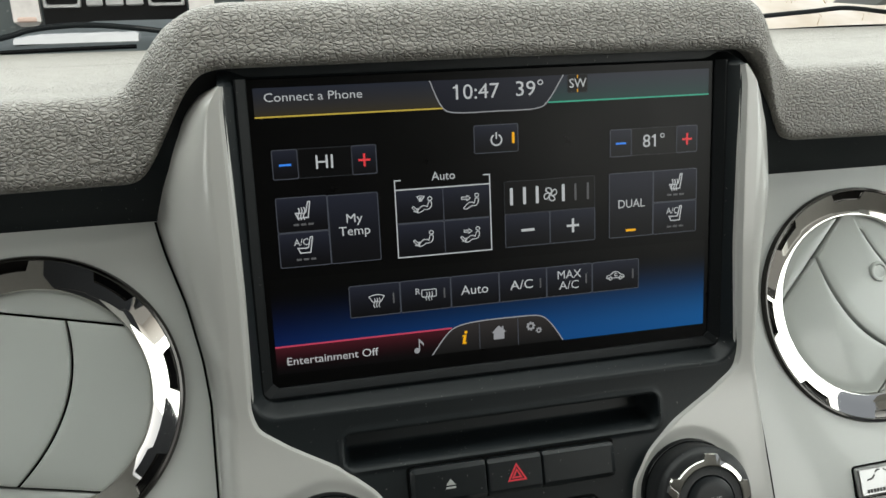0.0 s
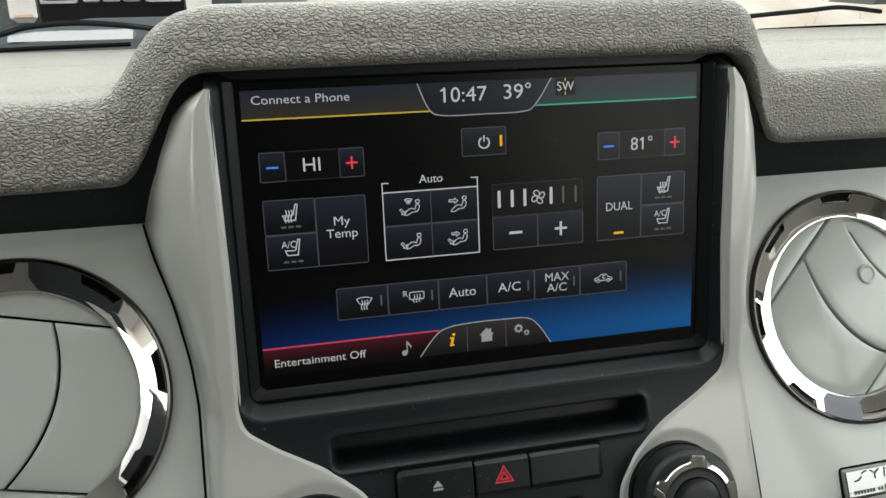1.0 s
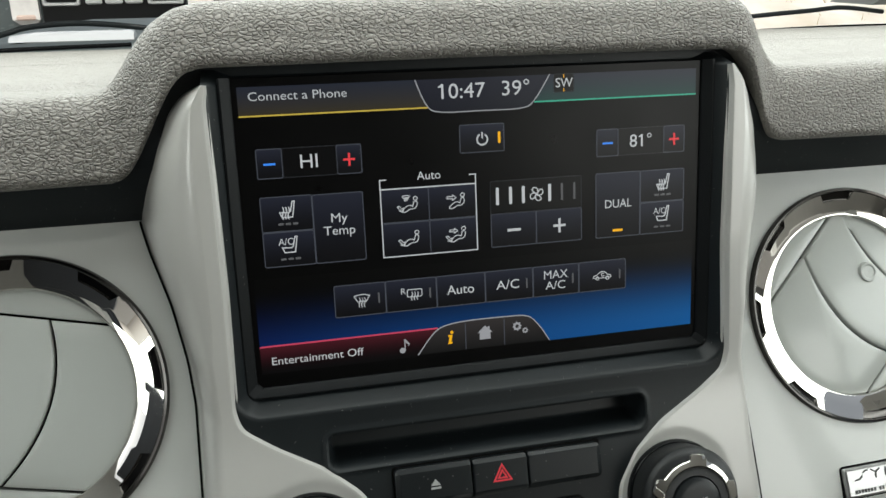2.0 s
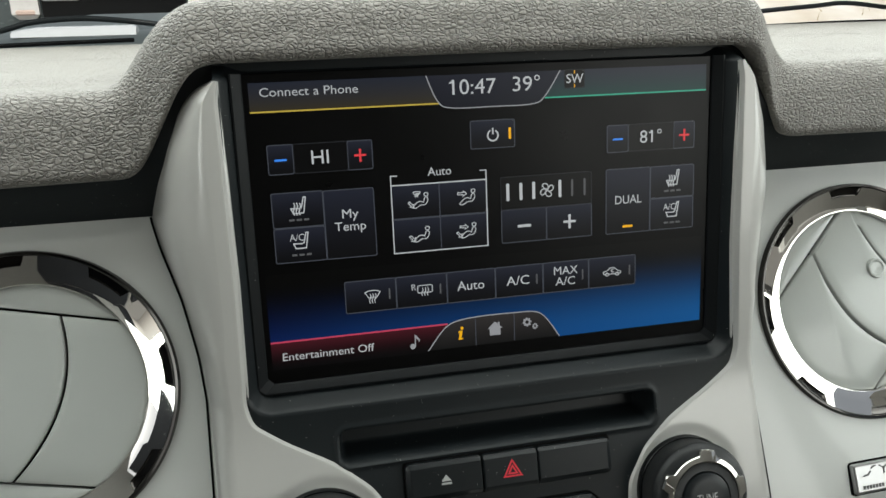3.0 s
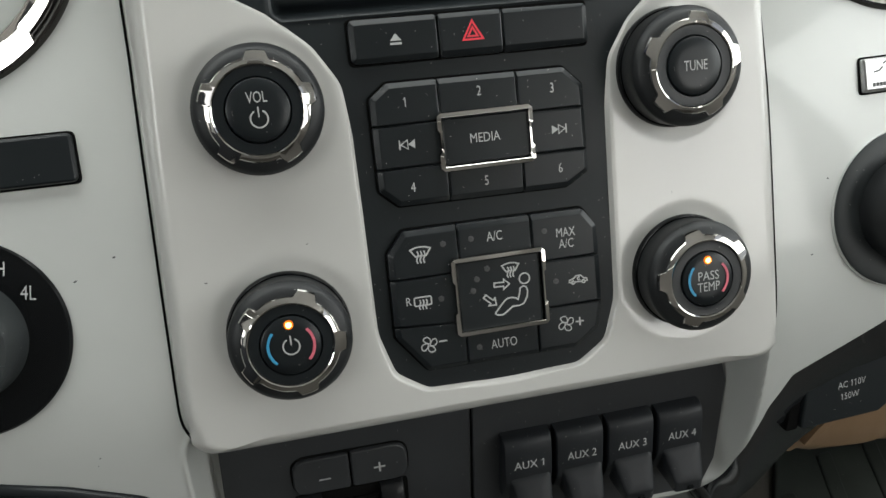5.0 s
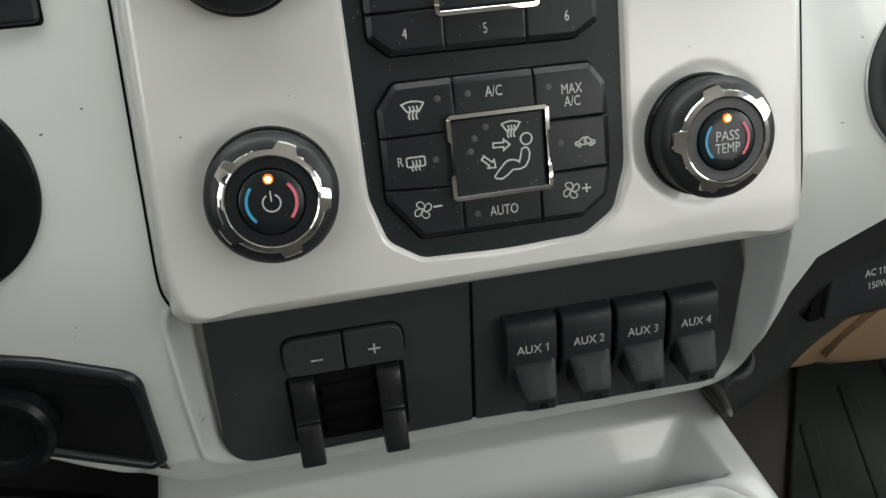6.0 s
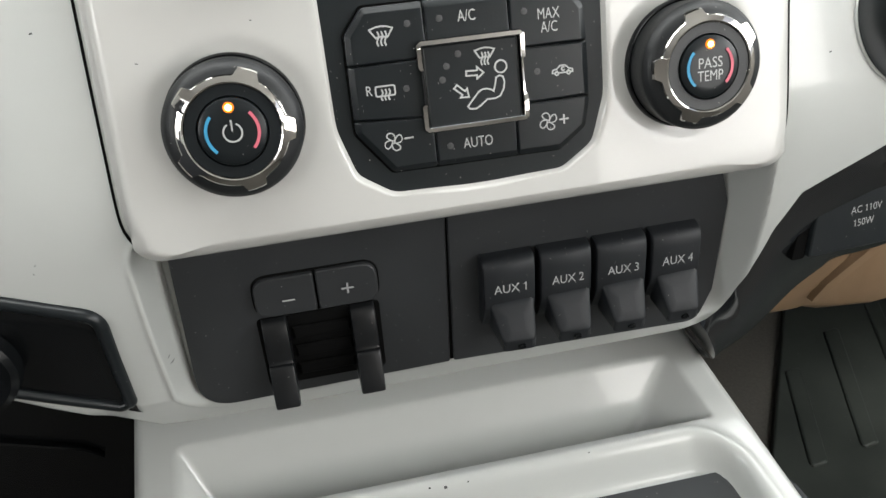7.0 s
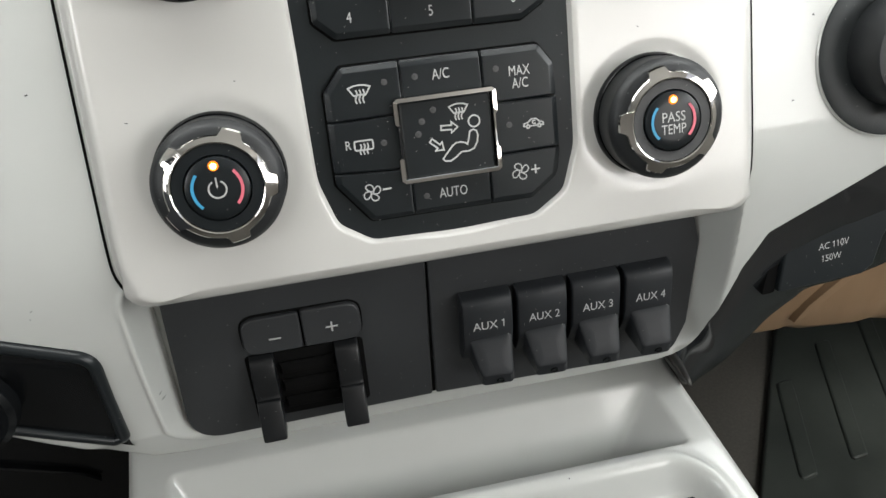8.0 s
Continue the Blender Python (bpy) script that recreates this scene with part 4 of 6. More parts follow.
    for k in range(6):
        t = tile("climate_tile", cuts[k] + 0.1, cuts[k + 1] - 0.1, -21.2, -9.2)
        cx = (cuts[k] + cuts[k + 1]) / 2
        if k == 0:
            icon("defrost_icon", ((cx + 0.6) * mm, -15.6 * mm), 2.9 * mm, UI_WHITE, t, Z + 0.0001, 0.00031)
        elif k == 1:
            icon("rear_defrost_icon", ((cx + 1.2) * mm, -14.9 * mm), 2.8 * mm, UI_WHITE, t, Z + 0.0001, 0.00031)
            word("R", 2.4, cx - 3.2, -13.7, t, width=1.8)
        elif k == 2:
            word("Auto", 3.6, cx - 0.2, -15.1, t, width=10.7)
        elif k == 3:
            word("A/C", 3.6, cx - 0.6, -15.1, t, width=9.2)
        elif k == 4:
            word("MAX", 3.3, cx - 0.3, -12.9, t, width=9.9), word("A/C", 3.3, cx - 0.3, -17.2, t, width=8.2)
        else:
            icon("recirculation_icon", ((cx - 0.2) * mm, -15.2 * mm), 3.7 * mm, UI_WHITE, t, Z + 0.0001, 0.0003)
        if k != 2:
            bar("tile_mark", (cuts[k + 1] - 2.6) * mm, -15.1 * mm, 0.6 * mm, 4.0 * mm, Z, UI_GREY, t, 0.0002)
    # bottom menu
    word("Entertainment Off", 3.0, -83.4, -35.4, root, align="LEFT", width=34.0)
    filled("note_icon", [circle(0.42, (-0.35, -0.75), 14), [(-0.05, -0.8), (0.12, -0.8), (0.12, 1.0), (-0.05, 1.0)], [(0.12, 1.0), (0.75, 0.2), (0.55, -0.2), (0.5, 0.15), (0.12, 0.5)]], (-33.3 * mm, -34.9 * mm), 2.6 * mm, UI_SILVER, root, Z)
    filled("info_icon", [circle(0.26, (0.22, 0.92), 12), [(-0.35, 0.5), (0.32, 0.5), (0.05, -0.72), (0.35, -0.72), (0.2, -1.0), (-0.45, -1.0), (-0.18, 0.2), (-0.42, 0.2)]], (-15.2 * mm, -33.9 * mm), 2.4 * mm, UI_AMBER, root, Z)
    filled("home_icon", [[(-1, 0.0), (-0.72, 0.0), (-0.72, -0.9), (0.72, -0.9), (0.72, 0.0), (1, 0.0), (0.62, 0.38), (0.62, 0.8), (0.38, 0.8), (0.38, 0.6), (0, 0.95)]], (-1.4 * mm, -33.3 * mm), 3.0 * mm, UI_SILVER, root, Z)
    for r, at in ((1.9, (11.7, -32.2)), (1.25, (15.0, -34.2))):
        g = Geo()
        gear = []
        for k in range(32):
            a = 2 * math.pi * k / 32
            q = r * (1.0 if k % 4 < 2 else 0.76)
            gear.append((q * math.cos(a), q * math.sin(a)))
        hole = [(0.38 * r * math.cos(2 * math.pi * k / 32), 0.38 * r * math.sin(2 * math.pi * k / 32)) for k in range(32)]
        g.strip([[((at[0] + x) * mm, (at[1] + y) * mm, Z) for x, y in gear], [((at[0] + x) * mm, (at[1] + y) * mm, Z) for x, y in hole]], True)
        part("gear_icon", g, UI_SILVER, root)


# ---- round knobs ----
def knob(name, label, turn, texts, led=False, power_at=None):
    x, v = KNOBS[name]
    root = thing(name, LOW @ pose(x, v, 0), label, "rotary knob", group="round knobs of the centre stack")
    part("collar", Geo().lathe([(0.0211, -0.003), (0.0211, 0.0002), (0.0209, 0.0012), (0.0205, 0.0017), (0.0190, 0.0014)], 72), GLOSS_BLACK, root, "black knob collar")
    g = Geo()
    loops = []
    for r, z, tooth in ((0.0200, 0.001, 0), (0.0201, 0.0040, 1), (0.0203, 0.0085, 1), (0.0204, 0.0104, 1), (0.0203, 0.0110, 1), (0.0199, 0.0115, 1), (0.0193, 0.0123, 0), (0.0185, 0.0131, 0), (0.0172, 0.0137, 0), (0.0158, 0.0142, 0), (0.0146, 0.0144, 0)):
        loops.append([((r - 0.00022 * tooth * (k % 2)) * math.cos(2 * math.pi * k / 260), (r - 0.00022 * tooth * (k % 2)) * math.sin(2 * math.pi * k / 260), z) for k in range(260)])
    part("grip", g.strip(loops), RUBBER, root, "black ribbed rubber grip", 60)
    # one flat chrome ring with five tapered tabs
    reach = []
    for k in range(180):
        a = (2.0 * k - turn + 36) % 72 - 36
        reach.append(1 - max(0.0, min(1.0, (abs(a) - 9.0) / 4.5)))
    around = lambda near, far, z_near, z_far: [((near + (far - near) * s) * math.cos(math.radians(2 * k)), (near + (far - near) * s) * math.sin(math.radians(2 * k)), z_near + (z_far - z_near) * s) for k, s in enumerate(reach)]
    g = Geo().strip([around(0.0160, 0.0182, 0.0138, 0.0126), around(0.0160, 0.0182, 0.0149, 0.0139), around(0.0157, 0.0178, 0.0153, 0.0146), around(0.0148, 0.0150, 0.0157, 0.0155),
                     around(0.0141, 0.0141, 0.0159, 0.0159), around(0.0137, 0.0137, 0.0157, 0.0157), around(0.0135, 0.0135, 0.0150, 0.0150)])
    g.f = [tuple(reversed(q)) for q in g.f]
    part("chrome_ring", g, CHROME, root, "chrome ring with five tabs", 28)
    part("face", Geo().lathe([(0.0137, 0.0148), (0.0134, 0.0154), (0.0122, 0.0153), (0.0103, 0.0154), (0.0099, 0.0146)], 64), BUTTON, root, "black face ring")
    part("cap", Geo().lathe([(0.0097, 0.0140), (0.0097, 0.0154), (0.0096, 0.0158), (0.0091, 0.0161), (0.0060, 0.0163), (0.0001, 0.0163)], 56), BUTTON, root, "black push button")
    for text, size, ty, w in texts:
        words("lettering", text, size, (0, ty), 0.0165, PRINT, root, width=w)
    if power_at is not None:
        icon("power_icon", (0, power_at), 0.0033, PRINT, root, 0.0166, 0.00048)
    if led:
        # the amber light's bloom, built as a faintly glowing ring
        rim = part("indicator_halo", Geo().lathe([(0.0016, 0.0160), (0.0015, 0.0165), (0.0010, 0.0167)], 24, at=(0, 0.0070)), LED_HALO, root, "orange glowing ring for the light's bloom")
        part("indicator", Geo().disc(0.00105, 0.0165, (0, 0.0070), 20, 0.0006), LED, rim, "lit amber light")
        for a0, mat, nm in ((138, PRINT_BLUE, "cold_mark"), (-45, PRINT_PINK, "warm_mark")):
            part(nm, Geo().stroke(circle(0.0074, (0, 0), 14, a0, a0 + 88), 0.0009, 0.0166), mat, root, "printed arc")
    return root


# ---- button fields ----
def key(name, outline, parent, z=0.0016, b=0.0006, label="", mat=None, panel=None):
    """A flat key; where it meets the panel's own edge it has a wide chamfer."""
    if not panel:
        return part(name, Geo().prism([(x * 0.001, y * 0.001) for x, y in outline], -0.003, z, b), mat or BUTTON, parent, label)
    sides = []
    for p, q in zip(panel, panel[1:] + panel[:1]):
        d = Vector(sub(q, p)).normalized()
        sides.append((Vector(p), Vector((-d.y, d.x))))
    depth = lambda p: min(n.dot(Vector(p) - a) for a, n in sides)

    def pushed(p, room):
        p = Vector(p)
        for _ in range(3):
            for a, n in sides:
                p = p + n * max(0.0, room - n.dot(p - a))
        return (p.x, p.y)

    drop = [1.0 - smoothstep(0.4, 1.4, depth(p)) for p in outline]
    fine, near, top = inset(outline, 0.22), [pushed(p, 1.7) for p in inset(outline, 0.3)], [pushed(p, 2.0) for p in inset(outline, 0.55)]
    k = 0.001
    loops = [[(x * k, y * k, -0.003) for x, y in outline], [(x * k, y * k, z - 0.0002 - 0.0010 * d) for (x, y), d in zip(outline, drop)],
             [(x * k, y * k, z - 0.0001 - 0.00096 * d) for (x, y), d in zip(fine, drop)], [(x * k, y * k, z - 0.00008) for x, y in near], [(x * k, y * k, z) for x, y in top]]
    return part(name, Geo().strip(loops, True, True, True), mat or BUTTON, parent, label, 16)


def corner_radii(pts):
    """Wide rounding at a panel's blunt corners, little between keys."""
    out = []
    for k, p in enumerate(pts):
        u, w = Vector(sub(pts[k - 1], p)).normalized(), Vector(sub(pts[(k + 1) % len(pts)], p)).normalized()
        out.append(2.4 if u.dot(w) < -0.3 else 0.7)
    return out


def chrome_frame(parent, x0, x1, y0, y1, name="chrome_frame"):
    """A chrome surround with stepped sides."""
    n, m = 1.75, (y1 - y0) / 2 * 0.42
    c = (y0 + y1) / 2
    outer = [(x0 + 1.4, y0), (x1 - 1.4, y0), (x1, y0 + 1.2), (x1, c - m), (x1 - 0.9, c - m + 0.9), (x1 - 0.9, c + m - 0.9), (x1, c + m), (x1, y1 - 1.2), (x1 - 1.4, y1),
             (x0 + 1.4, y1), (x0, y1 - 1.2), (x0, c + m), (x0 + 0.9, c + m - 0.9), (x0 + 0.9, c - m + 0.9), (x0, c - m), (x0, y0 + 1.2)]
    a, b, d, e = x0 + n, x1 - n, y0 + n, y1 - n
    inner = [(a, d), (b, d), (b, d + 0.3), (b, c - m), (b, c - m + 0.9), (b, c + m - 0.9), (b, c + m), (b, e - 0.3), (b, e), (a, e), (a, e - 0.3), (a, c + m), (a, c + m - 0.9), (a, c - m + 0.9), (a, c - m), (a, d + 0.3)]
    mmz = lambda pts, z: [(x * 0.001, y * 0.001, z) for x, y in pts]
    mid = [((p[0] * 0.85 + q[0] * 0.15), (p[1] * 0.85 + q[1] * 0.15)) for p, q in zip(outer, inner)]
    mid2 = [((p[0] * 0.12 + q[0] * 0.88), (p[1] * 0.12 + q[1] * 0.88)) for p, q in zip(outer, inner)]
    g = Geo().strip([mmz(outer, -0.001), mmz(outer, 0.0033), mmz(mid, 0.0040), mmz(mid2, 0.00425), mmz(inner, 0.0041), mmz(inner, -0.001)], True)
    return part(name, g, CHROME, parent, "chrome surround with stepped sides", 30)


def dot(parent, x, y, z=0.0017):
    part("indicator", Geo().lathe([(0.00105, z - 0.0006), (0.00105, z), (0.0008, z + 0.00005), (0.0001, z + 0.00005)], 18, at=(x * 0.001, y * 0.001)), LENS_DIM, parent, "small unlit indicator")


def put(text, size, x, y, parent, z=0.0018, wide=0.72, turn=0.0):
    return words("lettering", text, size * 0.001, (x * 0.001, y * 0.001), z, PRINT, parent, wide, turn)


def disc_row():
    root = thing("disc_button_row", LOW, "row of three black buttons with a red hazard triangle", "button row")
    part("well", Geo().prism([(x * 0.001, y * 0.001) for x, y in rounded(rect(-43.3, 40.1, -20.4, -4.8), 2.4, 4)], -0.0035, -0.0016, 0.0002), SEAM, root, "dark gap round the buttons")
    edge = rect(-42.5, 39.2, -19.7, -5.6)
    k = key("eject_button", rounded([(-42.5, -19.5), (-13.4, -19.7), (-13.4, -5.7), (-42.5, -5.5)], [2.2, 1.0, 1.0, 2.2], 4), root, panel=edge)
    filled("eject_icon", [[(-1, -0.25), (1, -0.25), (0, 1)], [(-1, -0.95), (1, -0.95), (1, -0.55), (-1, -0.55)]], (-0.0275, -0.0126), 0.0019, PRINT, k, 0.0018)
    k = key("hazard_button", rounded(rect(-12.8, 8.6, -19.9, -5.8), 1.1, 3), root, 0.0020, panel=edge)
    icon("hazard_icon", (-0.0016, -0.0123), 0.0034, PRINT_RED, k, 0.0022, 0.0006, label="red printed triangle")
    key("blank_button", rounded([(9.2, -20.0), (39.2, -19.4), (39.2, -6.2), (9.2, -5.9)], [1.0, 2.2, 2.2, 1.0], 4), root, panel=edge)


def audio_field():
    root = thing("audio_button_panel", LOW, "black audio button panel with a chrome-framed centre key", "button panel")
    out = [(-38.8, -62.2), (-32.3, -68.1), (28.6, -68.6), (37.0, -63.6), (36.7, -32.8), (29.7, -26.2), (-32.3, -25.9), (-38.8, -30.8)]
    part("well", Geo().prism([(x * 0.001, y * 0.001) for x, y in rounded(inset(out, -0.25), 2.8, 4)], -0.0035, -0.0016, 0.0002), SEAM, root, "dark gap round the keys")
    cells = {"1": [(-38.2, -40.0), (-15.4, -40.0), (-15.4, -26.6), (-32.0, -26.5), (-38.2, -31.0)],
             "2": [(-14.8, -40.0), (11.9, -40.0), (11.9, -26.7), (-14.8, -26.6)],
             "3": [(12.5, -40.4), (36.0, -40.4), (35.9, -33.2), (29.4, -26.9), (12.5, -26.8)],
             "prev": [(-38.2, -54.4), (-15.4, -54.4), (-15.4, -40.6), (-38.2, -40.6)],
             "next": [(12.5, -55.0), (36.2, -55.0), (36.1, -41.0), (12.5, -41.0)],
             "4": [(-32.0, -67.5), (-14.6, -67.5), (-14.6, -55.0), (-38.2, -55.0), (-38.2, -61.9)],
             "5": [(-14.0, -67.6), (11.9, -67.8), (11.9, -55.2), (-14.0, -55.2)],
             "6": [(12.5, -67.9), (28.2, -68.0), (36.4, -63.3), (36.3, -55.6), (12.5, -55.6)]}
    at = {"1": (-26.6, -33.2), "2": (-1.2, -31.9), "3": (24.6, -33.5), "4": (-26.9, -61.6), "5": (-1.2, -62.3), "6": (25.7, -61.2)}
    for nm, pts in cells.items():
        k = key("number_key" if nm in at else "track_key", rounded(inset(pts, -0.1), corner_radii(pts), 4), root, panel=inset(out, 0.5))
        if nm in at:
            put(nm, 3.3, *at[nm], k)
        else:
            s, c = (1, (26.4, -47.6)) if nm == "next" else (-1, (-27.6, -46.9))
            tri = lambda x0: [(s * x0, 0.8), (s * (x0 + 1.25), 0.0), (s * x0, -0.8)] if s > 0 else [(s * x0, -0.8), (s * (x0 + 1.25), 0.0), (s * x0, 0.8)]
            at_key = lambda pts: [(c[0] * 0.001 + 0.0019 * x, c[1] * 0.001 + 0.0019 * y) for x, y in pts]
            t = filled("track_icon", [tri(-1.5), [(s * 1.12, -0.85), (s * 1.35, -0.85), (s * 1.35, 0.85), (s * 1.12, 0.85)][::s]], (c[0] * 0.001, c[1] * 0.001), 0.0019, PRINT, k, 0.0018)
            part("track_outline", Geo().stroke(at_key(tri(-0.2)), 0.0003, 0.0018, True), PRINT, t)
    k = key("media_key", rounded(rect(-15.3, 15.0, -55.4, -39.8), 1.0, 3), root, 0.0028)
    put("MEDIA", 3.2, -0.8, -47.4, k, 0.0030, 0.80)
    chrome_frame(root, -17.2, 16.6, -57.6, -37.6)


def climate_field():
    root = thing("climate_button_panel", LOW, "black climate button panel with a chrome-framed airflow key", "button panel")
    out = [(-38.9, -114.0), (-28.3, -127.9), (28.0, -128.2), (37.2, -121.5), (38.8, -113.0), (38.3, -83.0), (33.3, -76.1), (-32.3, -75.8), (-38.6, -83.6)]
    part("well", Geo().prism([(x * 0.001, y * 0.001) for x, y in rounded(inset(out, -0.25), 2.8, 4)], -0.0035, -0.0016, 0.0002), SEAM, root, "dark gap round the keys")
    cells = {"defrost": [(-38.2, -92.8), (-13.7, -92.8), (-13.7, -76.3), (-32.0, -76.4), (-38.0, -83.8)],
             "ac": [(-13.1, -92.8), (13.0, -92.8), (13.0, -76.5), (-13.1, -76.3)],
             "max": [(13.6, -93.4), (38.2, -93.4), (37.7, -83.2), (33.0, -76.7), (13.6, -76.5)],
             "rear": [(-38.4, -109.5), (-15.0, -111.0), (-15.0, -93.4), (-38.2, -93.4)],
             "recirc": [(15.0, -110.8), (38.2, -110.8), (38.2, -94.0), (15.0, -94.0)],
             "low": [(-28.0, -127.2), (-14.0, -127.2), (-14.0, -111.6), (-38.4, -110.1), (-38.2, -113.8)],
             "auto": [(-13.4, -127.2), (12.8, -127.5), (12.8, -113.0), (-13.4, -113.0)],
             "high": [(13.4, -127.5), (27.6, -127.6), (36.6, -121.0), (38.0, -112.8), (38.0, -111.4), (13.4, -111.4)]}
    keys = {nm: key("climate_key", rounded(inset(pts, -0.1), corner_radii(pts), 4), root, panel=inset(out, 0.5)) for nm, pts in cells.items()}
    z = 0.0018
    icon("defrost_icon", (-0.0269, -0.0850), 0.0034, PRINT, keys["defrost"], z, 0.0005, 1.05), dot(keys["defrost"], -18.7, -82.2)
    put("A/C", 3.4, -0.2, -82.0, keys["ac"]), dot(keys["ac"], -8.7, -81.8)
    put("MAX", 3.3, 25.8, -84.2, keys["max"]), put("A/C", 3.3, 25.9, -88.3, keys["max"]), dot(keys["max"], 18.1, -82.7)
    icon("rear_defrost_icon", (-0.0278, -0.1017), 0.0030, PRINT, keys["rear"], z, 0.0005), put("R", 3.0, -32.9, -101.0, keys["rear"], wide=0.8), dot(keys["rear"], -21.2, -101.5)
    icon("recirculation_icon", (0.0294, -0.1020), 0.0034, PRINT, keys["recirc"], z, 0.00045), dot(keys["recirc"], 21.1, -101.5)
    icon("fan_icon", (-0.0272, -0.1174), 0.0033, PRINT, keys["low"], z, 0.00036), bar("sign_stroke", -0.0222, -0.1168, 0.0030, 0.00055, z, PRINT, keys["low"])
    put("AUTO", 3.4, 0.0, -121.2, keys["auto"]), dot(keys["auto"], -9.2, -121.3)
    icon("fan_icon", (0.0237, -0.1178), 0.0033, PRINT, keys["high"], z, 0.00036)
    bar("sign_stroke", 0.0290, -0.1177, 0.0031, 0.00055, z, PRINT, keys["high"]), bar("sign_stroke", 0.0290, -0.1177, 0.00055, 0.0031, z + 0.00004, PRINT, keys["high"])
    k = key("airflow_key", rounded(rect(-15.2, 15.0, -114.6, -89.4), 1.0, 3), root, 0.0028)
    g = Geo()
    at = lambda pts, dx, dy, s: [((dx + s * x) * 0.001, (dy + s * y) * 0.001) for x, y in pts]
    g.stroke(at(BODY, 1.6, -104.0, 8.0), 0.0005, 0.0030, True)
    g.stroke(at(circle(1.9, (9.0, -98.3), 20), 0, 0, 1.0), 0.0005, 0.0030, True)
    g.stroke(at(arrow((0.6, -99.3), -3, 5.6)[0], 0, 0, 1.0), 0.0005, 0.0030, True)
    g.stroke(at(arrow((-4.0, -104.6), -42, 5.4)[0], 0, 0, 1.0), 0.0005, 0.0030, True)
    for pts, closed in DEFROST:
        g.stroke(at(pts, 4.2, -94.6, 3.1), 0.0005, 0.0030, closed)
    part("airflow_icon", g, PRINT, k)
    for x, y in ((-4.2, -92.9), (-8.2, -96.2), (-9.8, -100.2)):
        dot(k, x, y, 0.0029)
    chrome_frame(root, -17.3, 17.2, -116.0, -87.6)


display()
knob("volume_knob", "black volume knob with a tabbed chrome ring", 85, [("VOL", 0.0034, 0.0038, 0.0062)], power_at=-0.0022)
knob("tuner_knob", "black tuning knob with a tabbed chrome ring", 81, [("TUNE", 0.0034, 0.0, 0.0086)])
knob("driver_temperature_knob", "black temperature knob with lit amber light and power sign", 67, [], led=True, power_at=0.0002)
knob("passenger_temperature_knob", "black passenger temperature knob with lit amber light", 105, [("PASS", 0.0033, 0.0012, 0.0080), ("TEMP", 0.0033, -0.0028, 0.0086)], led=True)
disc_row()
audio_field()
climate_field()

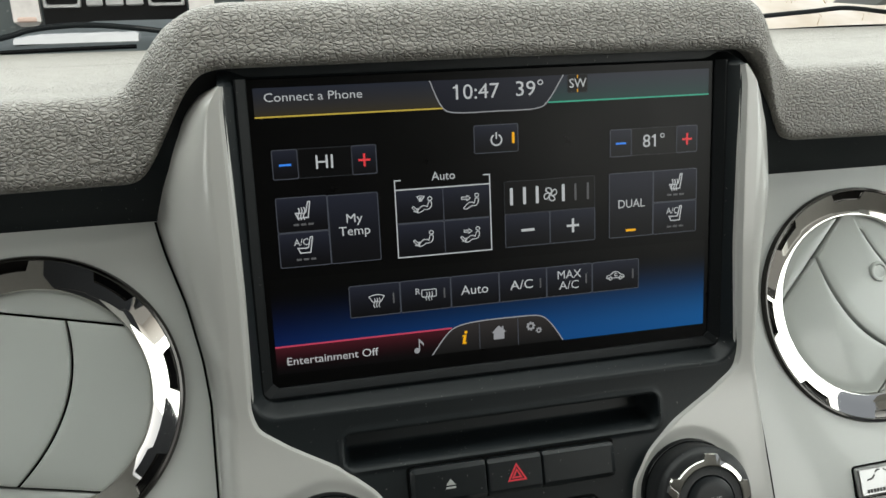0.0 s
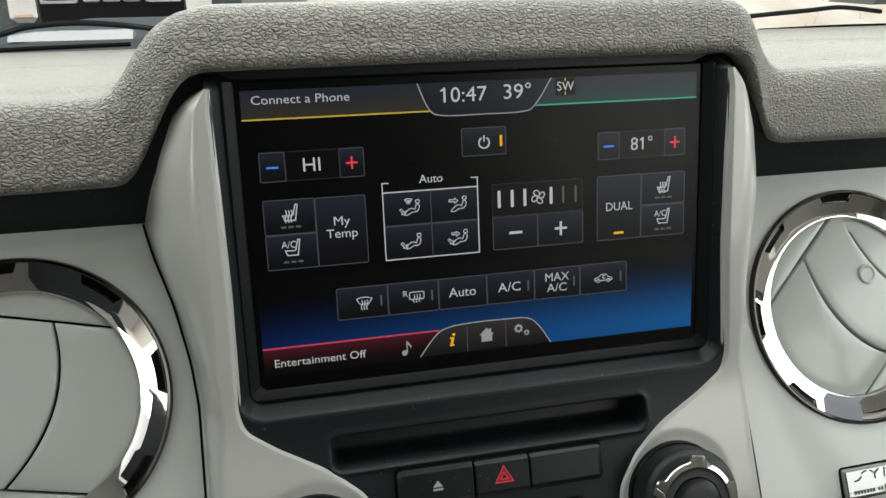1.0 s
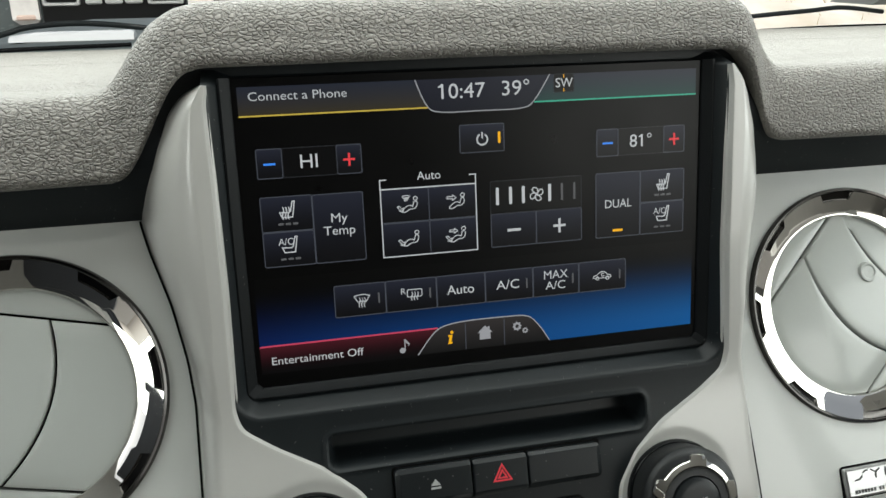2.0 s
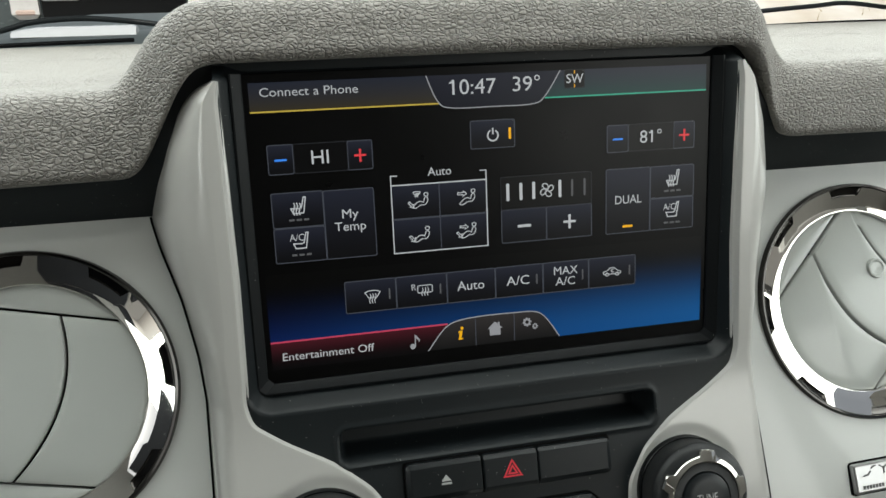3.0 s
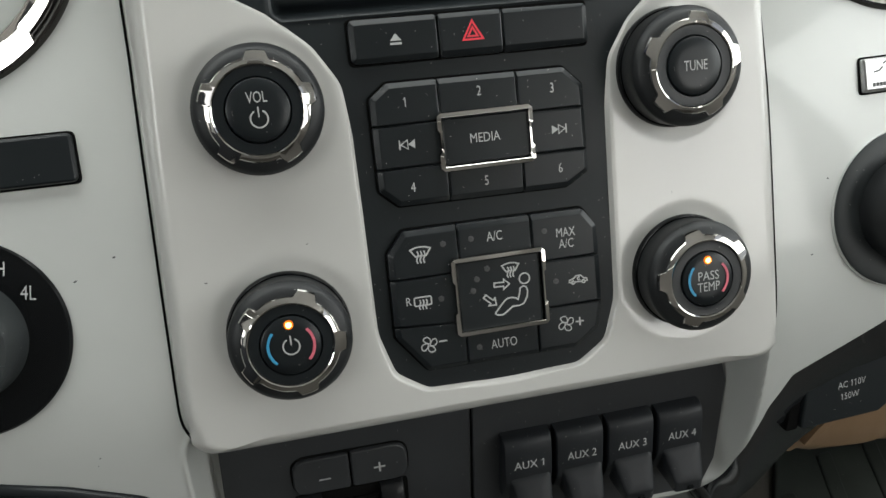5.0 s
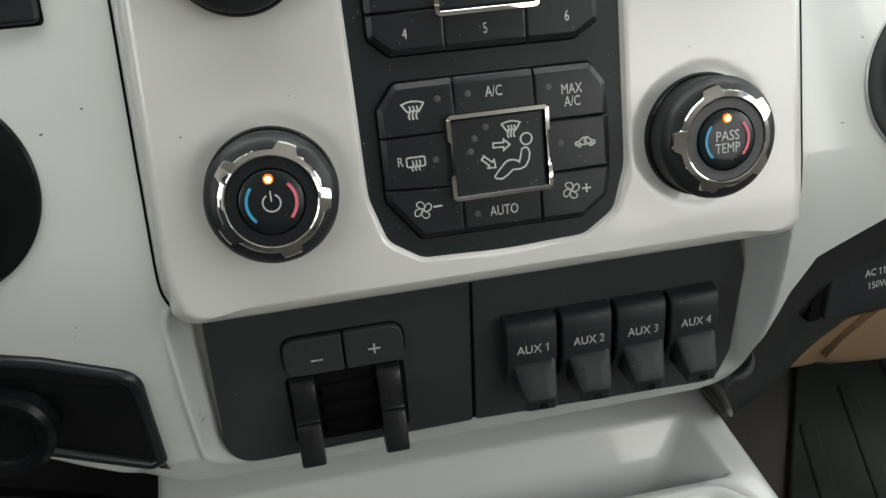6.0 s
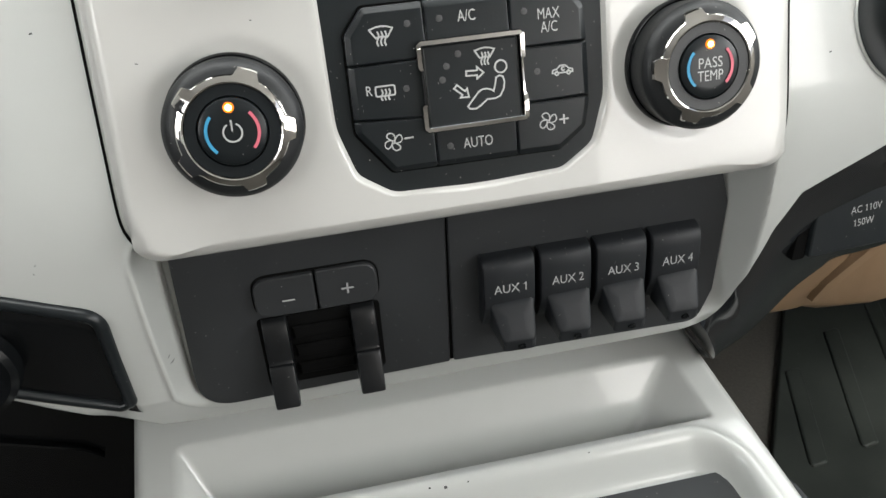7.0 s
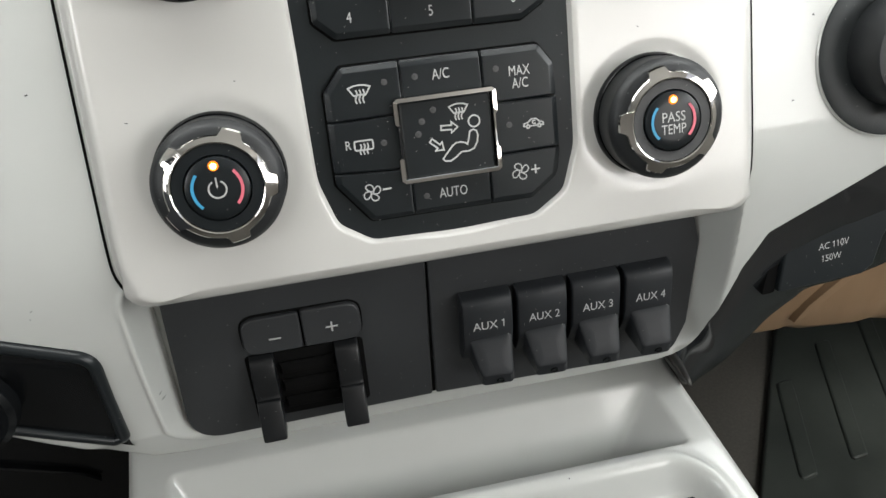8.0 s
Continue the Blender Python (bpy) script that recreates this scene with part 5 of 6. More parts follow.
# ---- round air vents ----
def air_vent(side, bulge, tabs):
    root = thing("air_vent", face((side * 0.1733, 0.0075, 1.343), 0.33), "round pale grey air vent in a notched chrome ring" , "air vent", group="round dash vents")
    part("outer_ring", Geo().lathe([(0.0528, -0.012), (0.0528, -0.001), (0.0526, 0.0012), (0.0520, 0.0022), (0.0511, 0.0019), (0.0500, 0.0004), (0.0462, -0.0012)], 120), DARK_CHROME, root, "smoky dark chrome outer ring")
    # one dished chrome ring with eight broad tabs
    reach = []
    for k in range(360):
        a = (k - tabs + 22.5) % 45 - 22.5
        reach.append(1 - max(0.0, min(1.0, (abs(a) - 12.6) / 1.6)))
    slope = 0.43
    ring = lambda near, far, dz: [((near + (far - near) * q) * math.cos(radians(k)), (near + (far - near) * q) * math.sin(radians(k)), (near + (far - near) * q - 0.0405) * slope - 0.0030 + dz) for k, q in enumerate(reach)]
    g = Geo().strip([ring(0.0475, 0.0517, -0.0030), ring(0.0475, 0.0517, -0.0006), ring(0.0472, 0.0513, 0.0), ring(0.0440, 0.0455, 0.0), ring(0.0412, 0.0412, 0.0), ring(0.0408, 0.0408, 0.0001), ring(0.0404, 0.0404, -0.0004), ring(0.0402, 0.0402, -0.0050)])
    g.f = [tuple(reversed(q)) for q in g.f]
    part("chrome_ring", g, BRIGHT_CHROME, root, "polished chrome ring with eight broad tabs", 16)
    # shallow dome, cut into flaps by fine gaps
    dome = lambda x, y: -0.0015 - 2.0 * (x * x + y * y)
    R, H = 0.0404, 0.0305

    def flap(name, pts, drop=0.0):
        n = len(pts)
        cx, cy = sum(p[0] for p in pts) / n, sum(p[1] for p in pts) / n
        loops = [[(x, y, dome(x, y) - 0.004) for x, y in pts]]
        for s, d in ((1.0, 0.0006), (0.985, 0.0002), (0.96, 0.0)):
            loops.append([(cx + (x - cx) * s, cy + (y - cy) * s, dome(cx + (x - cx) * s, cy + (y - cy) * s) - d - drop) for x, y in pts])
        for s in (0.75, 0.5, 0.25, 0.05):
            loops.append([(cx + (x - cx) * s, cy + (y - cy) * s, dome(cx + (x - cx) * s, cy + (y - cy) * s) - drop) for x, y in pts])
        part(name, Geo().strip(loops, True, False, True), VENT_GREY, root, "pale grey satin flap", 60)

    part("bowl", Geo().lathe([(0.0412, -0.0055), (0.0412, -0.0105), (0.0001, -0.0105)], 80), SEAM, root, "dark bowl behind the flaps")
    arcx = lambda y: bulge - 9.5 * (y - 0.006) ** 2
    ys = np.linspace(-H + 0.0005, H - 0.0005, 24).tolist()
    gap = 0.0006
    edge = lambda y: math.sqrt(R * R - y * y)
    flap("right_flap", [(arcx(y) + gap, y) for y in reversed(ys)] + [(edge(y), y) for y in ys], 0.0004)
    flap("middle_flap", [(arcx(y) - gap, y) for y in ys] + [(arcx(y) - 0.0315, y) for y in reversed(ys)])
    flap("left_flap", [(-edge(y), y) for y in reversed(ys)] + [(arcx(y) - 0.0315 - 2 * gap, y) for y in ys], 0.0004)
    half = math.degrees(math.acos((H + 0.0004) / R))
    flap("top_flap", circle(R, (0, 0), 24, 90 - half, 90 + half), 0.0008)
    flap("bottom_flap", circle(R, (0, 0), 24, 270 - half, 270 + half), 0.0008)
    return root


# ---- trailer brake control ----
def trailer_brake():
    root = thing("trailer_brake_control", SWITCHES, "black trailer brake control with two squeeze levers", "trailer brake")
    out = rounded([(-0.1104, -0.0278), (-0.0098, -0.0265), (-0.0088, 0.045), (-0.1072, 0.045)], [0.014, 0.0012, 0.0012, 0.0012], 8)
    part("plate", Geo().prism(out, -0.004, 0.0, 0.0006), SWITCH, root, "charcoal matt plate")
    part("joint", Geo().box(-0.0110, -0.0070, -0.0262, 0.044, -0.004, -0.0012, 0.0002), SEAM, root, "dark joint beside the plate")
    part("button_well", Geo().prism(rounded(rect(-0.0822, -0.0352, 0.0120, 0.0306), 0.0068, 6), -0.001, 0.0004, 0.0002), SEAM, root, "dark gap round the buttons")
    lean = lambda x, y: 0.0028 - 0.10 * (y - 0.0215) * (1 if y > 0.0215 else -0.6)
    a = part("minus_button", Geo().prism(rounded(rect(-0.0815, -0.0592, 0.0128, 0.0297), [0.006, 0.0012, 0.0012, 0.006], 6), -0.001, 0.003, 0.0007, lean), SWITCH, root)
    bar("minus_sign", -0.0692, 0.0200, 0.0046, 0.0007, 0.0031, PRINT, a)
    b = part("plus_button", Geo().prism(rounded(rect(-0.0584, -0.0360, 0.0128, 0.0300), [0.0012, 0.006, 0.006, 0.0012], 6), -0.001, 0.003, 0.0007, lean), SWITCH, root)
    bar("plus_sign", -0.0473, 0.0212, 0.0046, 0.0007, 0.0031, PRINT, b), bar("plus_sign", -0.0473, 0.0212, 0.0007, 0.0046, 0.00314, PRINT, b)
    # recess between the levers, its shade a flat near-black sheet, with ribs
    part("lever_recess_shade", Geo().prism(rounded(rect(-0.0825, -0.0362, -0.0215, 0.0115), 0.002, 3), -0.0005, 0.0005, 0.0002), SEAM, root, "near-black sheet for the shade in the lever recess")
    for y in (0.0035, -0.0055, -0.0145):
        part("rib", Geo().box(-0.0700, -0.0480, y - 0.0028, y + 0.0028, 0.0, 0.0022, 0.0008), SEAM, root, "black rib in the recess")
    for x0 in (-0.0808, -0.0478):
        path = spline([(0.0118, 0.0010), (0.0098, 0.0042), (0.0030, 0.0066), (-0.0050, 0.0076), (-0.0062, 0.0096), (-0.0130, 0.0125), (-0.0205, 0.0150), (-0.0222, 0.0140)], 5)
        back = [(y - 0.0015, max(0.0, z - 0.0085)) for y, z in path]
        loops = []
        for x, e in ((x0, 0.0012), (x0 + 0.0003, 0.0003), (x0 + 0.0012, 0.0), (x0 + 0.0082, 0.0), (x0 + 0.0091, 0.0003), (x0 + 0.0094, 0.0012)):
            loops.append([(x, y, z - e) for y, z in path] + [(x, y, z) for y, z in reversed(back)])
        part("lever", Geo().strip(loops, True, True, True), LEVER, root, "black curved squeeze lever", 40)


# ---- auxiliary rocker switches ----
def aux_switches():
    root = thing("auxiliary_switch_plate", SWITCHES, "charcoal plate carrying four rocker switches", "switch panel")
    out = rounded([(-0.0082, -0.0265), (0.0995, -0.0290), (0.1050, -0.0130), (0.1055, 0.030), (0.1010, 0.045), (-0.0080, 0.045)], [0.0012, 0.008, 0.006, 0.010, 0.004, 0.0012], 6)
    part("plate", Geo().prism(out, -0.004, 0.0, 0.0006), SWITCH, root, "charcoal matt plate")

    def rocker(n):
        s = thing("rocker_switch", SWITCHES @ pose(0.0134 + 0.0227 * (n - 1), 0, 0), "black paddle rocker switch printed AUX %d" % n, "rocker switch", group="auxiliary rocker switches")
        prof = [(-0.0070, 0.0), (-0.0068, 0.0040), (0.0030, 0.0086), (0.0060, 0.0090), (0.0180, 0.0079), (0.0218, 0.0072), (0.0234, 0.0062), (0.0242, 0.0044), (0.0244, 0.0)]
        loops = []
        for x, e in ((-0.0102, 0.0010), (-0.0099, 0.0003), (-0.0092, 0.0), (0.0092, 0.0), (0.0099, 0.0003), (0.0102, 0.0010)):
            loops.append([(x, y, max(0.0, z - e)) for y, z in prof])
        part("housing", Geo().strip([list(lp) for lp in loops], True, True, True), ROCKER, s, "charcoal rocker body", 40)
        front = [(-0.0082, 0.0064, 0.0094), (0.0095, 0.0070, 0.0094), (0.0082, -0.0082, 0.0176), (-0.0052, -0.0076, 0.0176)]
        tip = [(-0.0080, 0.0042, 0.0070), (0.0098, 0.0046, 0.0070), (0.0084, -0.0128, 0.0160), (-0.0050, -0.0123, 0.0160)]
        base = [(-0.0080, -0.0005, 0.002), (0.0098, -0.0005, 0.002), (0.0094, -0.0100, 0.004), (-0.0066, -0.0100, 0.004)]
        unit = rounded(rect(0, 1, 0, 1), 0.13, 4)

        def sheet(q, lift=0.0, shrink=0.0):
            corners = [Vector(q[3]), Vector(q[2]), Vector(q[1]), Vector(q[0])]
            out = []
            for u, v in unit:
                u, v = 0.5 + (u - 0.5) * (1 - shrink), 0.5 + (v - 0.5) * (1 - shrink)
                p = (corners[0] * (1 - u) + corners[1] * u) * (1 - v) + (corners[3] * (1 - u) + corners[2] * u) * v
                out.append((p.x, p.y, p.z + lift))
            return out

        g = Geo().strip([sheet(base), sheet(tip), sheet(front, -0.0012), sheet(front, -0.0005, 0.03), sheet(front, -0.0001, 0.10), sheet(front, 0.0002, 0.22), sheet(front, 0.0004, 0.6)], True, True, True)
        part("paddle", g, ROCKER, s, "charcoal paddle", 50)
        ring = Geo().lathe([(0.0009, -0.0003), (0.0016, 0.0001), (0.0016, -0.0005)], 16).moved(pose(0.0024, -0.0104, 0.0170, 19))
        part("tip_ring", ring, GLOSS_BLACK, s)
        me = lettering("AUX %d" % n, 0.0037, (0, 0), 0.0, width=0.0128)
        me.transform(pose(0.0006, 0.0122, 0.0086, -5.5))
        me.materials.clear()
        me.materials.append(PRINT)
        new("lettering", me).parent = s

    for n in (1, 2, 3, 4):
        rocker(n)


# ---- dials, outlets, badge on the skin ----
def on_skin(x, z, slope=0.27, out=0.0):
    return face((x, skin_y(z) - out, z), slope)


def traction_switches():
    root = thing("traction_switch_pair", on_skin(-0.1715, 1.2728, 0.33), "pair of flat black rectangular dash buttons", "button row")
    part("well", Geo().prism(rounded(rect(-0.0405, 0.0395, -0.0085, 0.0085), 0.0022, 4), -0.006, 0.0008, 0.0003), SEAM, root, "dark gap round the buttons")
    a = part("traction_button", Geo().prism(rounded(rect(-0.0398, 0.0108, -0.0078, 0.0078), [0.0022, 0.0016, 0.0016, 0.0022], 4), -0.004, 0.0028, 0.001), BUTTON, root)
    words("lettering", "TCS OFF", 0.0034, (-0.0035, 0.0), 0.0030, PRINT, a, 0.62)
    part("blank_button", Geo().prism(rounded(rect(0.0114, 0.0388, -0.0078, 0.0078), [0.0016, 0.0022, 0.0022, 0.0016], 4), -0.004, 0.0028, 0.001), BUTTON, root)


def drive_dial():
    root = thing("drive_selector_dial", on_skin(-0.1775, 1.2205, 0.25), "large black four-wheel-drive selector dial", "selector dial")
    part("plate", Geo().lathe([(0.0338, -0.006), (0.0338, 0.0006), (0.0330, 0.0016), (0.0200, 0.0018), (0.0001, 0.0018)], 96), GLOSS_BLACK, root, "black dial plate")
    for text, a in (("2H", 80), ("4H", 55), ("4L", 28)):
        words("lettering", text, 0.0048, (0.0262 * math.cos(radians(a)), 0.0262 * math.sin(radians(a))), 0.0020, PRINT, root, 0.72, turn=-10)
    k = part("knob", Geo().lathe([(0.0208, 0.0018), (0.0206, 0.0040), (0.0190, 0.0130), (0.0178, 0.0158), (0.0150, 0.0164), (0.0140, 0.0150), (0.0001, 0.0146)], 64), WORN_RUBBER, root, "black turning knob")
    part("knob_ring", Geo().lathe([(0.0146, 0.0156), (0.0138, 0.0166), (0.0128, 0.0156)], 72), DARK_CHROME, k, "smoky chrome ring")
    for a in (20, -35, 75, 130, 200, 260):
        part("grip_notch", Geo().lathe([(0.0150, 0.0158), (0.0160, 0.0170), (0.0180, 0.0162), (0.0190, 0.0140)], 6, a - 12, a + 12), WORN_RUBBER, k)


def power_outlet():
    root = thing("power_outlet", on_skin(0.1722, 1.2185, 0.24), "round black power outlet with a raised cap", "power outlet")
    part("surround", Geo().lathe([(0.0328, -0.004), (0.0326, 0.0006), (0.0322, 0.0010), (0.0318, 0.0006)], 80), WHITE, root, "raised white rim")
    part("plate", Geo().lathe([(0.0321, -0.002), (0.0319, 0.0012), (0.0305, 0.0020), (0.0215, 0.0014), (0.0205, 0.0010)], 80), WORN_RUBBER, root, "dusty black dished plate")
    c = part("cap", Geo().lathe([(0.0208, -0.002), (0.0206, 0.0150), (0.0196, 0.0168), (0.0160, 0.0175), (0.0001, 0.0178)], 72), RUBBER, root, "black rubber cap")
    words("lettering", "12V", 0.0040, (-0.0045, 0.0255), 0.0012, PRINT, root, 0.72)
    part("cap_tab", Geo().box(-0.006, 0.006, -0.0235, -0.019, 0.004, 0.012, 0.001), RUBBER, c)


def maker_badge():
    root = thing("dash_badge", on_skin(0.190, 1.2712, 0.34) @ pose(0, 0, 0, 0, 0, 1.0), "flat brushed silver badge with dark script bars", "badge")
    out = rounded(rect(-0.0378, 0.030, -0.0064, 0.0064), 0.0012, 4)
    part("bed", Geo().prism(inset(out, -0.0008), -0.003, 0.0005, 0.0003), SEAM, root, "dark gap round the badge")
    part("plate", Geo().prism(out, -0.003, 0.0026, 0.0011), material("brushed_silver", (0.40, 0.40, 0.40), rough=0.30, metal=1.0, vary=0.05), root, "satin silver plate with a bevelled end")
    strokes = [[(-0.0335, 0.0010), (-0.0310, 0.0013), (-0.0296, 0.0027)], [(-0.0292, 0.0038), (-0.0278, 0.0046), (-0.0266, 0.0046)], [(-0.0250, 0.0046), (-0.0228, 0.0032), (-0.0206, 0.0046)], [(-0.0228, 0.0030), (-0.0229, 0.0008)],
               [(-0.0180, 0.0010), (-0.0176, 0.0047)], [(-0.0166, 0.0044), (-0.0132, 0.0014), (-0.0128, 0.0046)], [(-0.0070, 0.0044), (-0.0098, 0.0036), (-0.0096, 0.0016), (-0.0064, 0.0012)]]
    g = Geo()
    for line in strokes:
        for (xa, ya), (xb, yb) in zip(line, line[1:]):
            run = math.hypot(xb - xa, yb - ya)
            nx, ny = -(yb - ya) / run * 0.00028, (xb - xa) / run * 0.00028
            g.strip([[(xa + nx, ya + ny, 0.0027), (xb + nx, yb + ny, 0.0027), (xb - nx, yb - ny, 0.0027), (xa - nx, ya - ny, 0.0027)],
                     [(xa + nx, ya + ny, 0.0029), (xb + nx, yb + ny, 0.0029), (xb - nx, yb - ny, 0.0029), (xa - nx, ya - ny, 0.0029)]], True, False, True)
    part("script", g, PRINT_DARK, root, "thin dark script strokes")
    for x, w, h in [(-0.0338 + 0.00155 * k, 0.0011, 0.0015) for k in range(7)] + [(-0.0218, 0.0010, 0.0015), (-0.0203, 0.0010, 0.0015)] + [(-0.0180 + 0.0023 * k, 0.0016, 0.0027) for k in range(9)]:
        bar("script_bar", x, -0.0038, w, h, 0.0028, PRINT_DARK, root)


# ---- dark lower panels ----
def lower_left_panel():
    root = thing("lower_left_panel", DASH, "glossy black lower dash panel with a round knob", "dash panel")
    topz = lambda x: float(np.interp(x, [-0.5, -0.25, -0.157, -0.142, -0.1326, -0.1290, -0.1276, -0.1268], [1.205, 1.190, 1.1624, 1.1558, 1.1514, 1.1465, 1.1400, 1.1250]))
    lowz = lambda x: float(np.interp(x, [-0.5, -0.25, -0.172, -0.1588, -0.1476, -0.1347, -0.1290, -0.1268], [1.15, 1.148, 1.1205, 1.1098, 1.1078, 1.0990, 1.0905, 1.0893]))
    xs = np.concatenate([np.linspace(-0.5, -0.2, 12), np.linspace(-0.195, -0.1268, 50)]).tolist()

    def sheet(shrink, out, rim):
        g = Geo()
        loops = []
        for x in xs:
            if shrink and x > -0.1268 - shrink:
                continue
            a, b = lowz(x + shrink * 0.9) + shrink * 0.6, topz(x + shrink * 0.9) - shrink
            if b - a < 0.002:
                continue
            zs = np.linspace(a, b, 14).tolist()
            loops.append([(x, skin_y(a) + 0.003, a)] + [(x, skin_y(z) - out + rim(k / 13), z) for k, z in enumerate(zs)] + [(x, skin_y(b) + 0.003, b)])
        return g.strip(loops, False)

    line = [(-0.5, 1.15), (-0.25, 1.148), (-0.172, 1.1205), (-0.1510, 1.1082), (-0.1362, 1.0998), (-0.1300, 1.1022), (-0.1285, 1.1500), (-0.157, 1.1624), (-0.25, 1.190), (-0.5, 1.205)]
    line = rounded(line, [0.002, 0.02, 0.02, 0.02, 0.004, 0.004, 0.011, 0.02, 0.02, 0.002], 9)
    loops, ring = [], line
    for d, out in ((0.0, -0.003), (0.0, 0.0008), (0.0005, 0.0020), (0.0009, 0.0028), (0.0010, 0.0031), (0.0010, 0.0028), (0.0008, 0.0020), (0.0005, 0.0008), (0.0, -0.002)):
        ring = inset(ring, d) if d else ring
        loops.append([(x, skin_y(z) - out, z) for x, z in ring])
    part("frame", Geo().strip(loops), BUTTON, root, "black rounded frame", 60)
    part("inset", sheet(0.0034, 0.0008, lambda s: 0.0012 * (1 - smoothstep(0, 0.08, s)) + 0.0012 * smoothstep(0.92, 1, s)), GLOSS_BLACK, root, "matt black inset", 60)
    g = Geo().lathe([(0.0165, -0.002), (0.0162, 0.004), (0.0140, 0.0052), (0.0105, 0.0048), (0.0100, 0.0030), (0.0001, 0.0028)], 56).moved(DASH.inverted() @ face((-0.1745, -0.0395, 1.1375), 0.05))
    part("knob", g, GLOSS_BLACK, root, "black round knob")


BOLSTER = material("smooth_black_bolster", (0.012, 0.013, 0.014), rough=0.13, vary=0.2, spec=0.6)


def knee_trim():
    """Dark trim under the skin's edge on the passenger's side, with the outlet door."""
    root = thing("passenger_knee_trim", DASH, "black knee trim below the white dash edge", "dash panel")
    upper = spline([(0.1078, 1.0720), (0.1100, 1.0850), (0.1116, 1.0960), (0.1130, 1.1050), (0.1200, 1.1360), (0.1275, 1.1510), (0.1365, 1.1560), (0.1590, 1.1668), (0.1730, 1.1735), (0.30, 1.2195), (0.75, 1.258)], 6)
    lower = spline([(0.1270, 1.0365), (0.1330, 1.0395), (0.1403, 1.0440), (0.1481, 1.0500), (0.1560, 1.0580), (0.1669, 1.0700), (0.1790, 1.0790), (0.1886, 1.0845), (0.2180, 1.0880), (0.32, 1.11), (0.75, 1.15)], 6)
    loops = []
    for (xa, za), (xb, zb) in zip(upper, lower):
        ya = -0.003 * math.log(math.exp(-(skin_y(za) + 0.006) / 0.003) + math.exp(0.0125 / 0.003))
        loop = []
        for k in range(41):
            s = k / 40
            bow = 0.008 * math.sin(math.pi * s) ** 0.8
            x, z = xa + (xb - xa) * s, za + 0.004 + (zb - za - 0.004) * s
            loop.append((x, ya + (0.010 - ya) * s - bow, z))
        for dy, dz in ((0.0015, 0.0012), (0.004, 0.0026), (0.009, 0.0036), (0.05, 0.004)):
            loop.append((xb, loop[40][1] + dy, zb - dz))
        loops.append(loop)
    loops.insert(0, [(x - 0.001, y + 0.05, z) for x, y, z in loops[0]])
    g = Geo().strip(loops, False)
    part("bolster", g, BOLSTER, root, "black smooth bolster", 60)
    m = DASH.inverted() @ face((0.1705, -0.0215, 1.1300), 0.12) @ pose(0, 0, 0, 0, 0, 4)
    out = rounded([(-0.0287, -0.0150), (0.0118, -0.0160), (0.0172, -0.0125), (0.0212, 0.0005), (0.0330, 0.0180), (-0.0240, 0.0130)], [0.002, 0.004, 0.004, 0.004, 0.003, 0.003], 4)
    d = part("outlet_door", Geo().prism(out, -0.012, 0.0030, 0.0010).moved(m), BLACK, root, "black outlet door")
    for text, y in (("AC 110V", 0.0025), ("150W", -0.0035)):
        me = lettering(text, 0.0032, (-0.0028 if text != "150W" else -0.0038, y), 0.0032, 0.82)
        me.transform(m)
        me.materials.clear()
        me.materials.append(PRINT)
        new("lettering", me).parent = d
    part("door_gap", Geo().prism(rounded([(-0.0350, -0.0152), (-0.0292, -0.0152), (-0.0247, 0.0125), (-0.0290, 0.0105)], 0.001, 2), -0.01, 0.0012, 0.0003).moved(m), SEAM, root, "dark slot beside the outlet door")


def glove_box():
    root = thing("glove_box", DASH, "tan moulded glove box below the dash", "glove box")
    xs = np.linspace(0.150, 0.80, 60).tolist()
    rows = [(1.13, 0.05), (1.10, 0.075), (1.06, 0.095), (1.02, 0.11), (0.99, 0.118), (0.970, 0.122), (0.962, 0.130), (0.960, 0.17), (0.960, 0.35)]

    def at(x, k):
        z, y = rows[int(k)]
        groove = 0.006 * math.exp(-((x - 0.275 - (z - 0.97) * 0.9) / 0.006) ** 2) + 0.006 * math.exp(-((x - 0.345 - (z - 0.97) * 0.5) / 0.008) ** 2)
        return (x, y + groove, z - 0.10 * (x - 0.19) * (1 if z < 1.0 else 0.3))

    part("door", Geo().grid(xs, list(range(len(rows))), at), TAN, root, "tan plastic door with raised ribs", 60)
    for x0, run in ((0.262, 0.7),):
        line = [(x0 + (z - 0.97) * run, float(np.interp(z, [0.97, 0.99, 1.02, 1.06, 1.10], [0.122, 0.118, 0.11, 0.095, 0.075])) - 0.002, z - 0.10 * (x0 - 0.19)) for z in np.linspace(0.978, 1.095, 9).tolist()]
        loops = [[(x - w, y + 0.003, z), (x - w * 0.6, y - 0.002, z), (x + w * 0.6, y - 0.002, z), (x + w, y + 0.003, z)] for (x, y, z), w in zip(line, [0.002] + [0.008] * 7 + [0.002])]
        part("rib", Geo().strip(loops, False), TAN, root, "raised tan rib", 40)


